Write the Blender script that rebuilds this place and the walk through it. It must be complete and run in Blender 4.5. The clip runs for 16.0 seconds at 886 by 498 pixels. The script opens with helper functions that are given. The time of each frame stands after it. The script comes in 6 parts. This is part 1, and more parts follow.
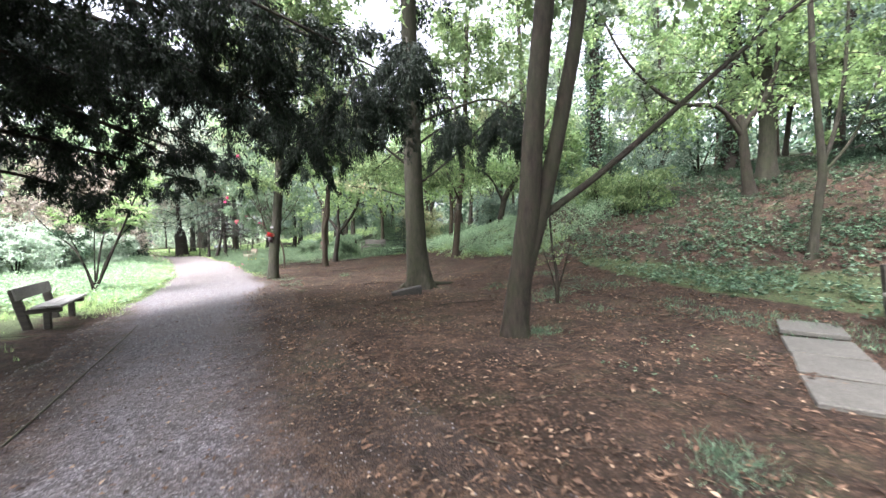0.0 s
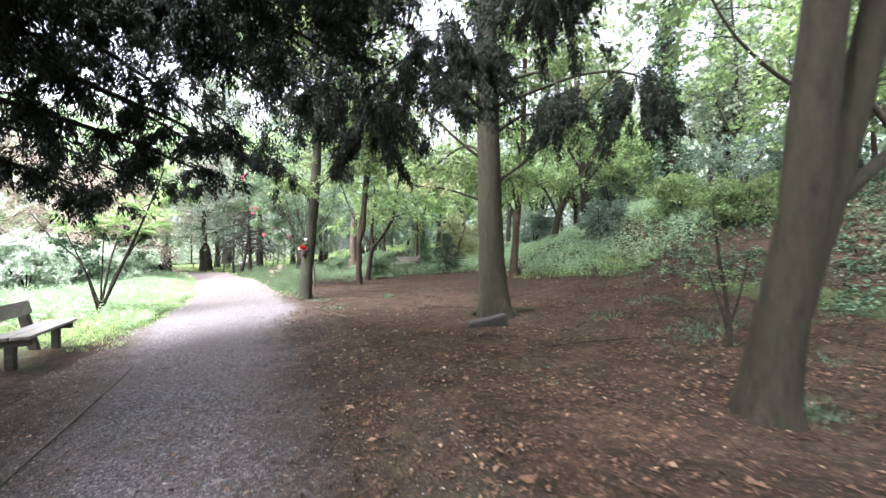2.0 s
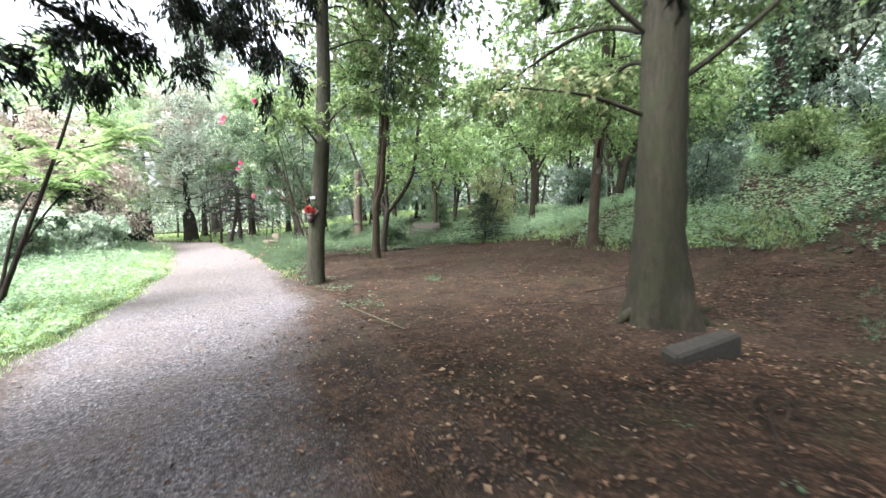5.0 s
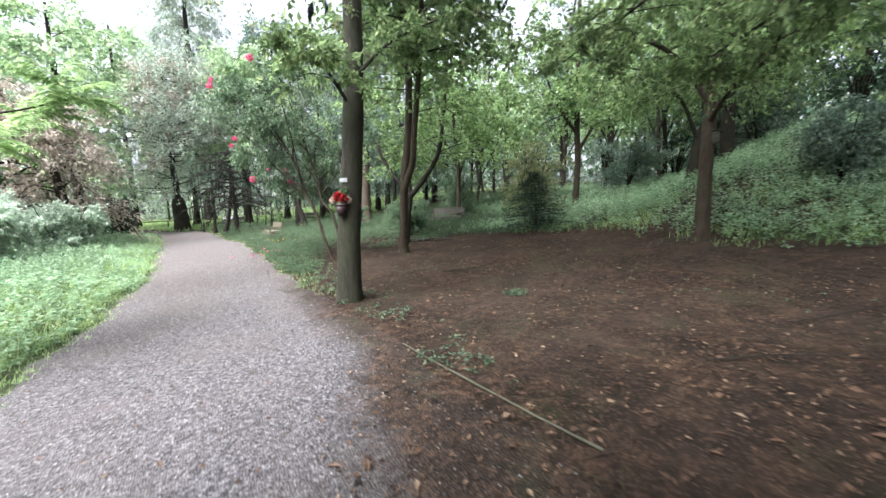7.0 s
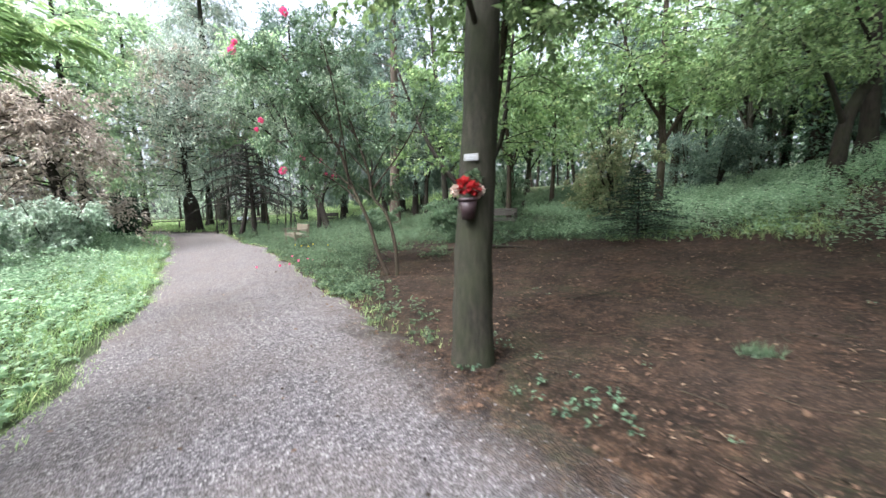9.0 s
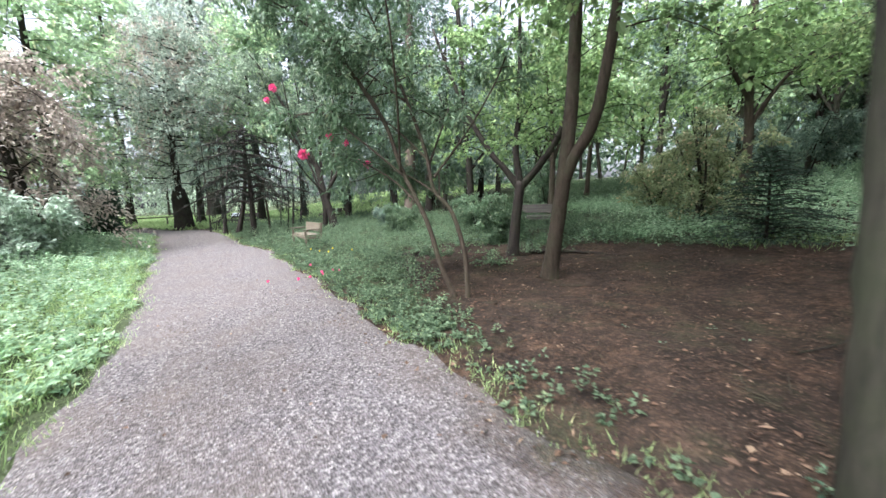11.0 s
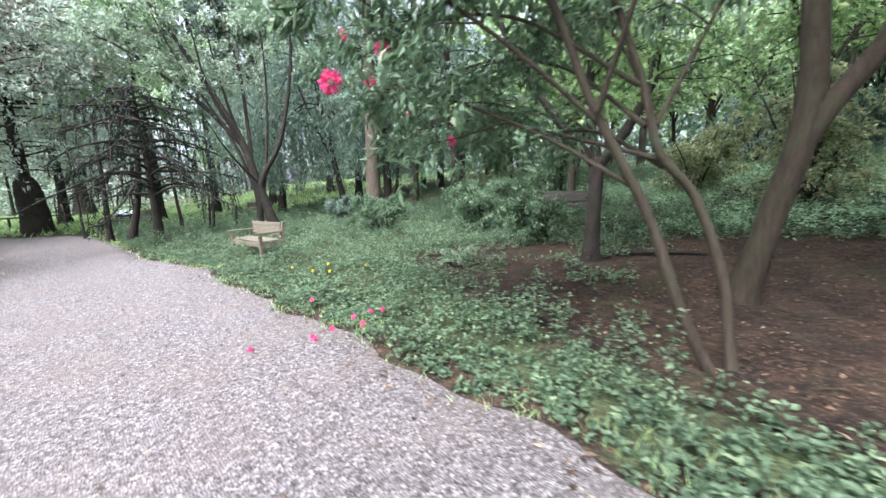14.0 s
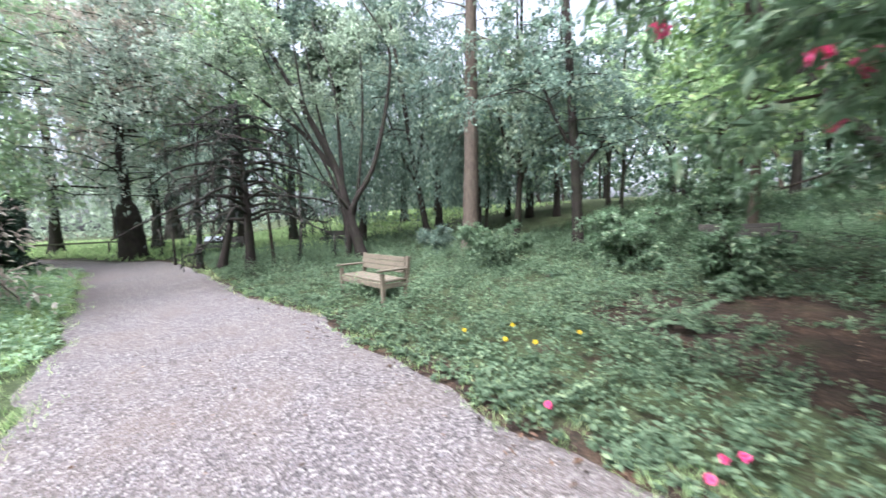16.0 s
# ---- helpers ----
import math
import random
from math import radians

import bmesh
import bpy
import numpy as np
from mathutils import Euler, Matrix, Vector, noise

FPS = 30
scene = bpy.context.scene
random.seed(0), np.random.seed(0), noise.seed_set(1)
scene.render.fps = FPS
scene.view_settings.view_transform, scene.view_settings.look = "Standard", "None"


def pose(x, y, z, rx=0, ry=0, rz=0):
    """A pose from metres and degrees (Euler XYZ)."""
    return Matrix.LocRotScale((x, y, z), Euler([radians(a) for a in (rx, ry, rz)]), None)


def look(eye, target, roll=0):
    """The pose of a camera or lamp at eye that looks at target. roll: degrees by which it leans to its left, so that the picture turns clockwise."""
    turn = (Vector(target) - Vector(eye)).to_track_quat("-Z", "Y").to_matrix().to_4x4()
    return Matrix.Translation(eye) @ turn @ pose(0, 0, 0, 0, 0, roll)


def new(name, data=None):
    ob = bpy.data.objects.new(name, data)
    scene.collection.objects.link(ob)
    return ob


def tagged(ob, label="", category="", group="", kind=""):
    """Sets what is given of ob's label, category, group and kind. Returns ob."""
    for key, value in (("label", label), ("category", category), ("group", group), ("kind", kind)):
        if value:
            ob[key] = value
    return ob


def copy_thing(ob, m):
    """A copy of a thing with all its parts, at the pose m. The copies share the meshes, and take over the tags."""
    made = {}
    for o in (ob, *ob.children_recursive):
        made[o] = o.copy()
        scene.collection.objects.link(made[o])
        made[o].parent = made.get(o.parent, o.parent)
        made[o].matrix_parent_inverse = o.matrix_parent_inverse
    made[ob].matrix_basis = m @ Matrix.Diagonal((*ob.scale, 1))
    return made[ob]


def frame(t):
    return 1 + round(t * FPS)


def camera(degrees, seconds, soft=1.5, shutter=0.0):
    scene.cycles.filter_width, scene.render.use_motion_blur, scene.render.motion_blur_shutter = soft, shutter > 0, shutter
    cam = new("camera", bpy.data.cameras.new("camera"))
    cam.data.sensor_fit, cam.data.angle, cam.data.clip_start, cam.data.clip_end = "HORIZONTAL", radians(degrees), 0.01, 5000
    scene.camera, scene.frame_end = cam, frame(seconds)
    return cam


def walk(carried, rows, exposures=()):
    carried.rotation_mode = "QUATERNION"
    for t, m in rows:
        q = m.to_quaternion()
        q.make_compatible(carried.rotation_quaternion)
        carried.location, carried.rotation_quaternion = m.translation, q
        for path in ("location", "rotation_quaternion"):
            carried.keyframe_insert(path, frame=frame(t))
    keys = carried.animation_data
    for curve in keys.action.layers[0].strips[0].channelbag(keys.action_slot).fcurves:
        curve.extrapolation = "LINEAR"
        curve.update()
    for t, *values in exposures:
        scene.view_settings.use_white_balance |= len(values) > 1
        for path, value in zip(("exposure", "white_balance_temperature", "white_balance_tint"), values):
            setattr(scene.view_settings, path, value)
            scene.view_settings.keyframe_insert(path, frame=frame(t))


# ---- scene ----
cam = camera(99.4, 16.0, soft=1.5, shutter=0.5)
PATH = [
    (0, (0.396, -0.962, 1.499), (1.517, 0.692, 1.416), -1.9),
    (0.5, (0.447, -0.348, 1.452), (1.588, 1.294, 1.398), -2.0),
    (1, (0.449, 0.267, 1.426), (1.586, 1.912, 1.401), -1.9),
    (1.5, (0.481, 0.929, 1.404), (1.585, 2.597, 1.401), -1.8),
    (2, (0.476, 1.562, 1.39), (1.52, 3.268, 1.412), -1.3),
    (2.5, (0.558, 2.12, 1.386), (1.587, 3.835, 1.42), -1.3),
    (3, (0.636, 2.805, 1.369), (1.661, 4.523, 1.385), -1.3),
    (3.5, (0.704, 3.444, 1.367), (1.754, 5.145, 1.344), -1.3),
    (4, (0.786, 4.079, 1.352), (1.847, 5.773, 1.287), -1.4),
    (6.3, (1.038, 7.065, 1.519), (2.098, 8.744, 1.283), -2.4),
    (6.5, (1.035, 7.348, 1.544), (2.101, 9.023, 1.306), -2.4),
    (7, (1.064, 8.097, 1.548), (2.131, 9.769, 1.294), -2.5),
    (7.5, (1.004, 8.798, 1.555), (2.075, 10.468, 1.3), -2.5),
    (8, (0.969, 9.533, 1.552), (2.038, 11.205, 1.299), -2.3),
    (8.5, (0.929, 10.247, 1.535), (1.963, 11.941, 1.285), -2.1),
    (9, (0.943, 10.978, 1.534), (1.977, 12.673, 1.29), -2.1),
    (9.5, (0.912, 11.677, 1.524), (1.939, 13.376, 1.285), -2.0),
    (11.8, (0.843, 14.667, 1.607), (1.997, 16.269, 1.286), -2.3),
    (12, (0.865, 14.959, 1.584), (2.058, 16.53, 1.254), -2.4),
    (12.5, (0.848, 15.667, 1.574), (2.106, 17.187, 1.251), -2.5),
    (13, (0.834, 16.353, 1.557), (2.143, 17.83, 1.23), -2.5),
    (13.5, (0.82, 17.082, 1.559), (2.18, 18.511, 1.231), -2.7),
    (14, (0.75, 17.746, 1.531), (2.143, 19.142, 1.199), -2.6),
    (14.5, (0.725, 18.502, 1.528), (2.136, 19.881, 1.199), -2.7),
    (15, (0.681, 19.221, 1.511), (2.092, 20.605, 1.212), -2.4),
    (15.5, (0.702, 19.939, 1.488), (2.062, 21.39, 1.281), -2.0),
    (16, (0.664, 20.542, 1.526), (1.878, 22.124, 1.368), -1.8),
]
walk(cam, [(t, look(e, a, r)) for t, e, a, r in PATH], exposures=[(0, 3.3, 6000, 19), (2, 3.45, 6050, 19), (4, 3.4, 6150, 16), (7, 2.6, 5950, 13), (9.5, 2.5, 5850, 13), (12, 2.6, 5750, 15), (14.5, 2.75, 5650, 16), (16, 2.65, 5650, 17)])

# ---- world and light: bright overcast sky ----
SUN_EL, SUN_AZ = radians(60), radians(-100)
world = bpy.data.worlds.new("overcast_sky")
scene.world = world
world.use_nodes = True
wn, wl = world.node_tree.nodes, world.node_tree.links
sky = wn.new("ShaderNodeTexSky")
sky.sky_type, sky.sun_disc = "NISHITA", False
sky.sun_elevation, sky.sun_rotation = SUN_EL, SUN_AZ
sky.air_density, sky.dust_density, sky.ozone_density = 1.0, 6.0, 0.5
hsv = wn.new("ShaderNodeHueSaturation")
hsv.inputs["Saturation"].default_value = 0.22
wl.new(sky.outputs[0], hsv.inputs["Color"])
wl.new(hsv.outputs[0], wn["Background"].inputs["Color"])
wn["Background"].inputs["Strength"].default_value = 0.1
sun = new("sun", bpy.data.lights.new("sun", "SUN"))
sun.data.energy, sun.data.angle, sun.data.color = 1.5, radians(50), (1.0, 0.97, 0.92)
sun_from = Vector((math.sin(SUN_AZ) * math.cos(SUN_EL), math.cos(SUN_AZ) * math.cos(SUN_EL), math.sin(SUN_EL)))
sun.matrix_world = look(sun_from * 60, (0, 0, 0))


# ---- materials ----
def material(name):
    m = bpy.data.materials.new(name)
    m.use_nodes = True
    return m, m.node_tree.nodes, m.node_tree.links, m.node_tree.nodes["Principled BSDF"]


def noise_node(n, l, scale, detail=5.0, rough=0.6, vec=None, stretch=None):
    t = n.new("ShaderNodeTexNoise")
    t.inputs["Scale"].default_value, t.inputs["Detail"].default_value, t.inputs["Roughness"].default_value = scale, detail, rough
    if vec is None:
        vec = n.new("ShaderNodeTexCoord").outputs["Object"]
    if stretch:
        mp = n.new("ShaderNodeMapping")
        mp.inputs["Scale"].default_value = stretch
        l.new(vec, mp.inputs["Vector"])
        vec = mp.outputs[0]
    l.new(vec, t.inputs["Vector"])
    return t


def ramp(n, l, fac, stops):
    r = n.new("ShaderNodeValToRGB")
    e = r.color_ramp.elements
    e[0].position, e[0].color = stops[0][0], (*stops[0][1], 1)
    e[1].position, e[1].color = stops[-1][0], (*stops[-1][1], 1)
    for p, c in stops[1:-1]:
        k = e.new(p)
        k.color = (*c, 1)
    l.new(fac, r.inputs["Fac"])
    return r.outputs["Color"]


def mix(n, l, fac, a, b, blend="MIX"):
    m = n.new("ShaderNodeMix")
    m.data_type, m.blend_type = "RGBA", blend
    for s, v in ((m.inputs[0], fac), (m.inputs[6], a), (m.inputs[7], b)):
        if hasattr(v, "is_linked"):
            l.new(v, s)
        else:
            s.default_value = v if isinstance(v, float) else (*v, 1)
    return m.outputs[2]


def bump(n, l, p, height, strength, dist, below=None):
    b = n.new("ShaderNodeBump")
    b.inputs["Strength"].default_value, b.inputs["Distance"].default_value = strength, dist
    l.new(height, b.inputs["Height"])
    if below:
        l.new(below, b.inputs["Normal"])
    l.new(b.outputs[0], p.inputs["Normal"])
    return b.outputs[0]


def leaf_material(name, dark, light, tint=None, trans=0.35, rough=0.65):
    """Thin leaf: each leaf its own shade, part of the light passes through it."""
    m, n, l, p = material(name)
    geo = n.new("ShaderNodeNewGeometry")
    stops = [(0.0, dark), (1.0, light)] if tint is None else [(0.0, dark), (0.88, light), (1.0, tint)]
    col = ramp(n, l, geo.outputs["Random Per Island"], stops)
    big = noise_node(n, l, 0.7, 3)
    val = n.new("ShaderNodeMapRange")
    val.inputs["From Min"].default_value, val.inputs["From Max"].default_value = 0.3, 0.7
    val.inputs["To Min"].default_value, val.inputs["To Max"].default_value = 0.75, 1.25
    l.new(big.outputs["Fac"], val.inputs["Value"])
    h = n.new("ShaderNodeHueSaturation")
    l.new(col, h.inputs["Color"])
    l.new(val.outputs[0], h.inputs["Value"])
    l.new(h.outputs[0], p.inputs["Base Color"])
    p.inputs["Roughness"].default_value = rough
    p.inputs["Specular IOR Level"].default_value = 0.2
    tr = n.new("ShaderNodeBsdfTranslucent")
    h2 = n.new("ShaderNodeHueSaturation")
    h2.inputs["Saturation"].default_value, h2.inputs["Value"].default_value = 1.02, 1.3
    l.new(h.outputs[0], h2.inputs["Color"])
    l.new(h2.outputs[0], tr.inputs["Color"])
    ms = n.new("ShaderNodeMixShader")
    ms.inputs[0].default_value = trans
    l.new(p.outputs[0], ms.inputs[1])
    l.new(tr.outputs[0], ms.inputs[2])
    l.new(ms.outputs[0], n["Material Output"].inputs["Surface"])
    return m


def bark_material(name, dark, light, algae, algae_amount=0.5, scale=1.0):
    m, n, l, p = material(name)
    fine = noise_node(n, l, 22 * scale, 8, 0.7, stretch=(1, 1, 0.22))
    coarse = noise_node(n, l, 3.0 * scale, 4, 0.6)
    col = ramp(n, l, fine.outputs["Fac"], [(0.3, dark), (0.7, light)])
    a = ramp(n, l, coarse.outputs["Fac"], [(0.62 - 0.3 * algae_amount, (0, 0, 0)), (0.8, (1, 1, 1))])
    col = mix(n, l, a, col, algae)
    l.new(col, p.inputs["Base Color"])
    p.inputs["Roughness"].default_value = 0.9
    p.inputs["Specular IOR Level"].default_value = 0.2
    b1 = bump(n, l, p, coarse.outputs["Fac"], 0.4, 0.05)
    bump(n, l, p, fine.outputs["Fac"], 0.8, 0.02, b1)
    return m


def simple_material(name, a, b, scale=30.0, rough=0.7, bump_dist=0.004, stretch=None, metal=0.0):
    m, n, l, p = material(name)
    f = noise_node(n, l, scale, 6, 0.65, stretch=stretch)
    c = noise_node(n, l, scale * 0.12, 3)
    col = ramp(n, l, f.outputs["Fac"], [(0.3, a), (0.7, b)])
    col = mix(n, l, ramp(n, l, c.outputs["Fac"], [(0.35, (0, 0, 0)), (0.7, (0.35, 0.35, 0.35))]), col, tuple(v * 0.6 for v in a))
    l.new(col, p.inputs["Base Color"])
    p.inputs["Roughness"].default_value, p.inputs["Metallic"].default_value = rough, metal
    bump(n, l, p, f.outputs["Fac"], 0.6, bump_dist)
    return m


def soil_colour(n, l):
    """Brown soil under rotting leaves."""
    co = n.new("ShaderNodeTexCoord").outputs["Object"]
    big = noise_node(n, l, 0.6, 4, 0.6, co)
    mid = noise_node(n, l, 9, 6, 0.7, co)
    vor = n.new("ShaderNodeTexVoronoi")
    vor.inputs["Scale"].default_value = 26
    l.new(co, vor.inputs["Vector"])
    col = ramp(n, l, mid.outputs["Fac"], [(0.34, (0.007, 0.0048, 0.003)), (0.5, (0.031, 0.0192, 0.0118)), (0.66, (0.1, 0.062, 0.038))])
    col = mix(n, l, ramp(n, l, big.outputs["Fac"], [(0.4, (0, 0, 0)), (0.7, (0.6, 0.6, 0.6))]), col, (0.058, 0.043, 0.033))
    wide = noise_node(n, l, 1.7, 5, 0.7, co)
    col = mix(n, l, 1.0, col, ramp(n, l, wide.outputs["Fac"], [(0.36, (0.42, 0.42, 0.42)), (0.5, (0.8, 0.79, 0.77)), (0.63, (1.35, 1.26, 1.18))]), "MULTIPLY")
    moss = noise_node(n, l, 0.95, 6, 0.75, co)
    col = mix(n, l, ramp(n, l, moss.outputs["Fac"], [(0.52, (0, 0, 0)), (0.66, (0.6, 0.6, 0.6))]), col, (0.04, 0.044, 0.02))
    fine = noise_node(n, l, 55, 5, 0.75, co)
    col = mix(n, l, ramp(n, l, fine.outputs["Fac"], [(0.42, (0.75, 0.75, 0.75)), (0.56, (0, 0, 0))]), col, (0.016, 0.011, 0.009))
    flakes = ramp(n, l, vor.outputs["Distance"], [(0.1, (0.3, 0.3, 0.3)), (0.45, (0, 0, 0))])
    return mix(n, l, flakes, col, (0.16, 0.105, 0.07)), mid


def gravel_colour(n, l):
    """Grey-mauve crushed stone."""
    co = n.new("ShaderNodeTexCoord").outputs["Object"]
    vor = n.new("ShaderNodeTexVoronoi")
    vor.inputs["Scale"].default_value = 64
    l.new(co, vor.inputs["Vector"])
    big = noise_node(n, l, 0.9, 4, 0.6, co)
    fine = noise_node(n, l, 120, 4, 0.7, co)
    sep = n.new("ShaderNodeSeparateColor")
    l.new(vor.outputs["Color"], sep.inputs[0])
    col = ramp(n, l, sep.outputs[0], [(0.0, (0.02, 0.018, 0.019)), (0.4, (0.072, 0.067, 0.071)), (0.8, (0.142, 0.133, 0.139)), (1.0, (0.27, 0.26, 0.26))])
    col = mix(n, l, ramp(n, l, fine.outputs["Fac"], [(0.35, (0.5, 0.5, 0.5)), (0.6, (0, 0, 0))]), col, (0.05, 0.045, 0.043))
    col = mix(n, l, ramp(n, l, big.outputs["Fac"], [(0.42, (0, 0, 0)), (0.72, (0.55, 0.55, 0.55))]), col, (0.095, 0.08, 0.07))
    return col, vor


m, n, l, p = material("ground_soil_and_turf")
soil, soil_mid = soil_colour(n, l)
att = n.new("ShaderNodeAttribute")
att.attribute_name = "green"
edge = noise_node(n, l, 2.2, 6, 0.7)
add = n.new("ShaderNodeMath")
add.operation = "ADD"
l.new(att.outputs["Fac"], add.inputs[0])
sub = n.new("ShaderNodeMath")
sub.operation, sub.inputs[1].default_value = "MULTIPLY_ADD", 0.9
sub.inputs[2].default_value = -0.45
l.new(edge.outputs["Fac"], sub.inputs[0])
l.new(sub.outputs[0], add.inputs[1])
turf_n = noise_node(n, l, 34, 7, 0.75)
turf = ramp(n, l, turf_n.outputs["Fac"], [(0.34, (0.012, 0.016, 0.008)), (0.5, (0.045, 0.058, 0.025)), (0.66, (0.1, 0.13, 0.055))])
l.new(mix(n, l, ramp(n, l, add.outputs[0], [(0.42, (0, 0, 0)), (0.6, (1, 1, 1))]), soil, turf), p.inputs["Base Color"])
p.inputs["Roughness"].default_value, p.inputs["Specular IOR Level"].default_value = 0.95, 0.15
bump(n, l, p, soil_mid.outputs["Fac"], 1.0, 0.06)
MAT_GROUND = m

m, n, l, p = material("gravel_path")
grav, vor = gravel_colour(n, l)
soil, soil_mid = soil_colour(n, l)
att = n.new("ShaderNodeAttribute")
att.attribute_name = "soil"
edge = noise_node(n, l, 3.0, 6, 0.75)
sub = n.new("ShaderNodeMath")
sub.operation, sub.inputs[1].default_value = "MULTIPLY_ADD", 1.0
sub.inputs[2].default_value = -0.5
l.new(edge.outputs["Fac"], sub.inputs[0])
add = n.new("ShaderNodeMath")
add.operation = "ADD"
l.new(att.outputs["Fac"], add.inputs[0])
l.new(sub.outputs[0], add.inputs[1])
# gravel turns paler and warmer farther along the path
far_tone = n.new("ShaderNodeAttribute")
far_tone.attribute_name = "far_tone"
grav = mix(n, l, far_tone.outputs["Fac"], grav, mix(n, l, 1.0, grav, (1.22, 1.15, 1.05), "MULTIPLY"))
l.new(mix(n, l, ramp(n, l, add.outputs[0], [(0.2, (0, 0, 0)), (0.85, (1, 1, 1))]), grav, soil), p.inputs["Base Color"])
p.inputs["Roughness"].default_value, p.inputs["Specular IOR Level"].default_value = 0.9, 0.25
bump(n, l, p, vor.outputs["Distance"], 0.9, 0.014)
MAT_PATH = m

m, n, l, p = material("gravel_stone")
geo = n.new("ShaderNodeNewGeometry")
l.new(ramp(n, l, geo.outputs["Random Per Island"], [(0.0, (0.03, 0.028, 0.028)), (0.5, (0.115, 0.108, 0.11)), (0.9, (0.19, 0.18, 0.178)), (1.0, (0.3, 0.285, 0.275))]), p.inputs["Base Color"])
p.inputs["Roughness"].default_value = 0.85
MAT_STONE = m

MAT_LITTER = leaf_material("fallen_leaf", (0.011, 0.008, 0.0055), (0.13, 0.08, 0.05), (0.26, 0.195, 0.13), 0.1, 0.8)
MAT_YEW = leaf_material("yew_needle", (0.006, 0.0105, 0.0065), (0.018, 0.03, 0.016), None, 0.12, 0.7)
MAT_FIR = leaf_material("fir_needle", (0.017, 0.034, 0.021), (0.052, 0.088, 0.052), None, 0.15)
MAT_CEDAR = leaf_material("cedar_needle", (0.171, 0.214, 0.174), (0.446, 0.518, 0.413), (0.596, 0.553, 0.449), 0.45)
MAT_BEECH = leaf_material("broad_leaf_green", (0.08, 0.118, 0.053), (0.225, 0.31, 0.14), (0.36, 0.42, 0.205), 0.58)
MAT_MAPLE = leaf_material("broad_leaf_bright", (0.1, 0.155, 0.065), (0.265, 0.375, 0.165), (0.4, 0.46, 0.215), 0.6)
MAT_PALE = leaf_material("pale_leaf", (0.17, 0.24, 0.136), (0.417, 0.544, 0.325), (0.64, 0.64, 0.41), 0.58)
MAT_OLIVE = leaf_material("olive_leaf", (0.116, 0.144, 0.0749), (0.31, 0.352, 0.191), (0.525, 0.384, 0.246), 0.58)
MAT_COPPER = leaf_material("copper_leaf", (0.23, 0.195, 0.16), (0.45, 0.395, 0.33), (0.55, 0.52, 0.42), 0.5)
MAT_RHODO = leaf_material("rhododendron_leaf", (0.055, 0.095, 0.05), (0.15, 0.22, 0.125), (0.25, 0.3, 0.18), 0.3, 0.35)
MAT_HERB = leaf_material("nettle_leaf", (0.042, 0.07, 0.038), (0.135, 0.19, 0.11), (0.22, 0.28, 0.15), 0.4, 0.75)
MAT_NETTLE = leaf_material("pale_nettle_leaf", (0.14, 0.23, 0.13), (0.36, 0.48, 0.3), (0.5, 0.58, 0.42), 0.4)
MAT_SILVER = leaf_material("silvery_leaf", (0.26, 0.34, 0.25), (0.52, 0.6, 0.48), (0.72, 0.75, 0.66), 0.4, 0.35)
MAT_GRASS = leaf_material("grass_blade", (0.13, 0.2, 0.075), (0.34, 0.47, 0.2), (0.56, 0.58, 0.3), 0.4)
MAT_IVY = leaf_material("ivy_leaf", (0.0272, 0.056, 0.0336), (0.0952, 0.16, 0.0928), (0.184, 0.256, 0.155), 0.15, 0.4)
# willow and far leaf colours are greyed to stand in for haze
MAT_WILLOW = leaf_material("willow_leaf", (0.08, 0.118, 0.092), (0.2, 0.27, 0.205), (0.34, 0.39, 0.28), 0.5)
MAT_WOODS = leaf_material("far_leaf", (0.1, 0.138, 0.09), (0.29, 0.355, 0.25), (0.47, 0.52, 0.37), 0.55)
MAT_PINK = leaf_material("pink_petal", (0.66, 0.05, 0.2), (0.85, 0.22, 0.4), None, 0.3)
MAT_RED = leaf_material("red_petal", (0.25, 0.012, 0.014), (0.42, 0.03, 0.03), None, 0.2)
MAT_YELLOW = leaf_material("yellow_petal", (0.6, 0.45, 0.02), (0.75, 0.6, 0.04), None, 0.2)
MAT_CREAM = leaf_material("cream_petal", (0.42, 0.3, 0.25), (0.62, 0.52, 0.44), None, 0.2)
MAT_BARK = bark_material("smooth_bark", (0.008, 0.0064, 0.0048), (0.038, 0.03, 0.022), (0.022, 0.026, 0.012), 0.75)
MAT_BARK_GREEN = bark_material("green_bark", (0.01, 0.0092, 0.0066), (0.044, 0.039, 0.028), (0.026, 0.031, 0.014), 0.85)
MAT_BARK_BROWN = bark_material("brown_bark", (0.02, 0.0145, 0.01), (0.06, 0.045, 0.031), (0.045, 0.046, 0.025), 0.6)
MAT_BARK_DARK = bark_material("dark_bark", (0.01, 0.008, 0.0065), (0.036, 0.028, 0.022), (0.03, 0.034, 0.018), 0.5)
MAT_BARK_RED = bark_material("redwood_bark", (0.035, 0.027, 0.02), (0.105, 0.082, 0.06), (0.07, 0.068, 0.05), 0.2, 0.7)
MAT_TEAK = simple_material("weathered_teak", (0.06, 0.048, 0.031), (0.17, 0.14, 0.092), 40, 0.75, 0.003, (1, 0.08, 1))
MAT_GREYWOOD = simple_material("grey_weathered_wood", (0.12, 0.114, 0.099), (0.3, 0.288, 0.264), 40, 0.75, 0.003, (1, 0.08, 1))
MAT_DARKWOOD = simple_material("dark_damp_wood", (0.02, 0.018, 0.014), (0.07, 0.06, 0.045), 40, 0.8, 0.003, (1, 0.1, 1))
MAT_MOSSWOOD = simple_material("mossy_wood", (0.035, 0.037, 0.02), (0.1, 0.1, 0.06), 40, 0.8, 0.003, (1, 0.1, 1))
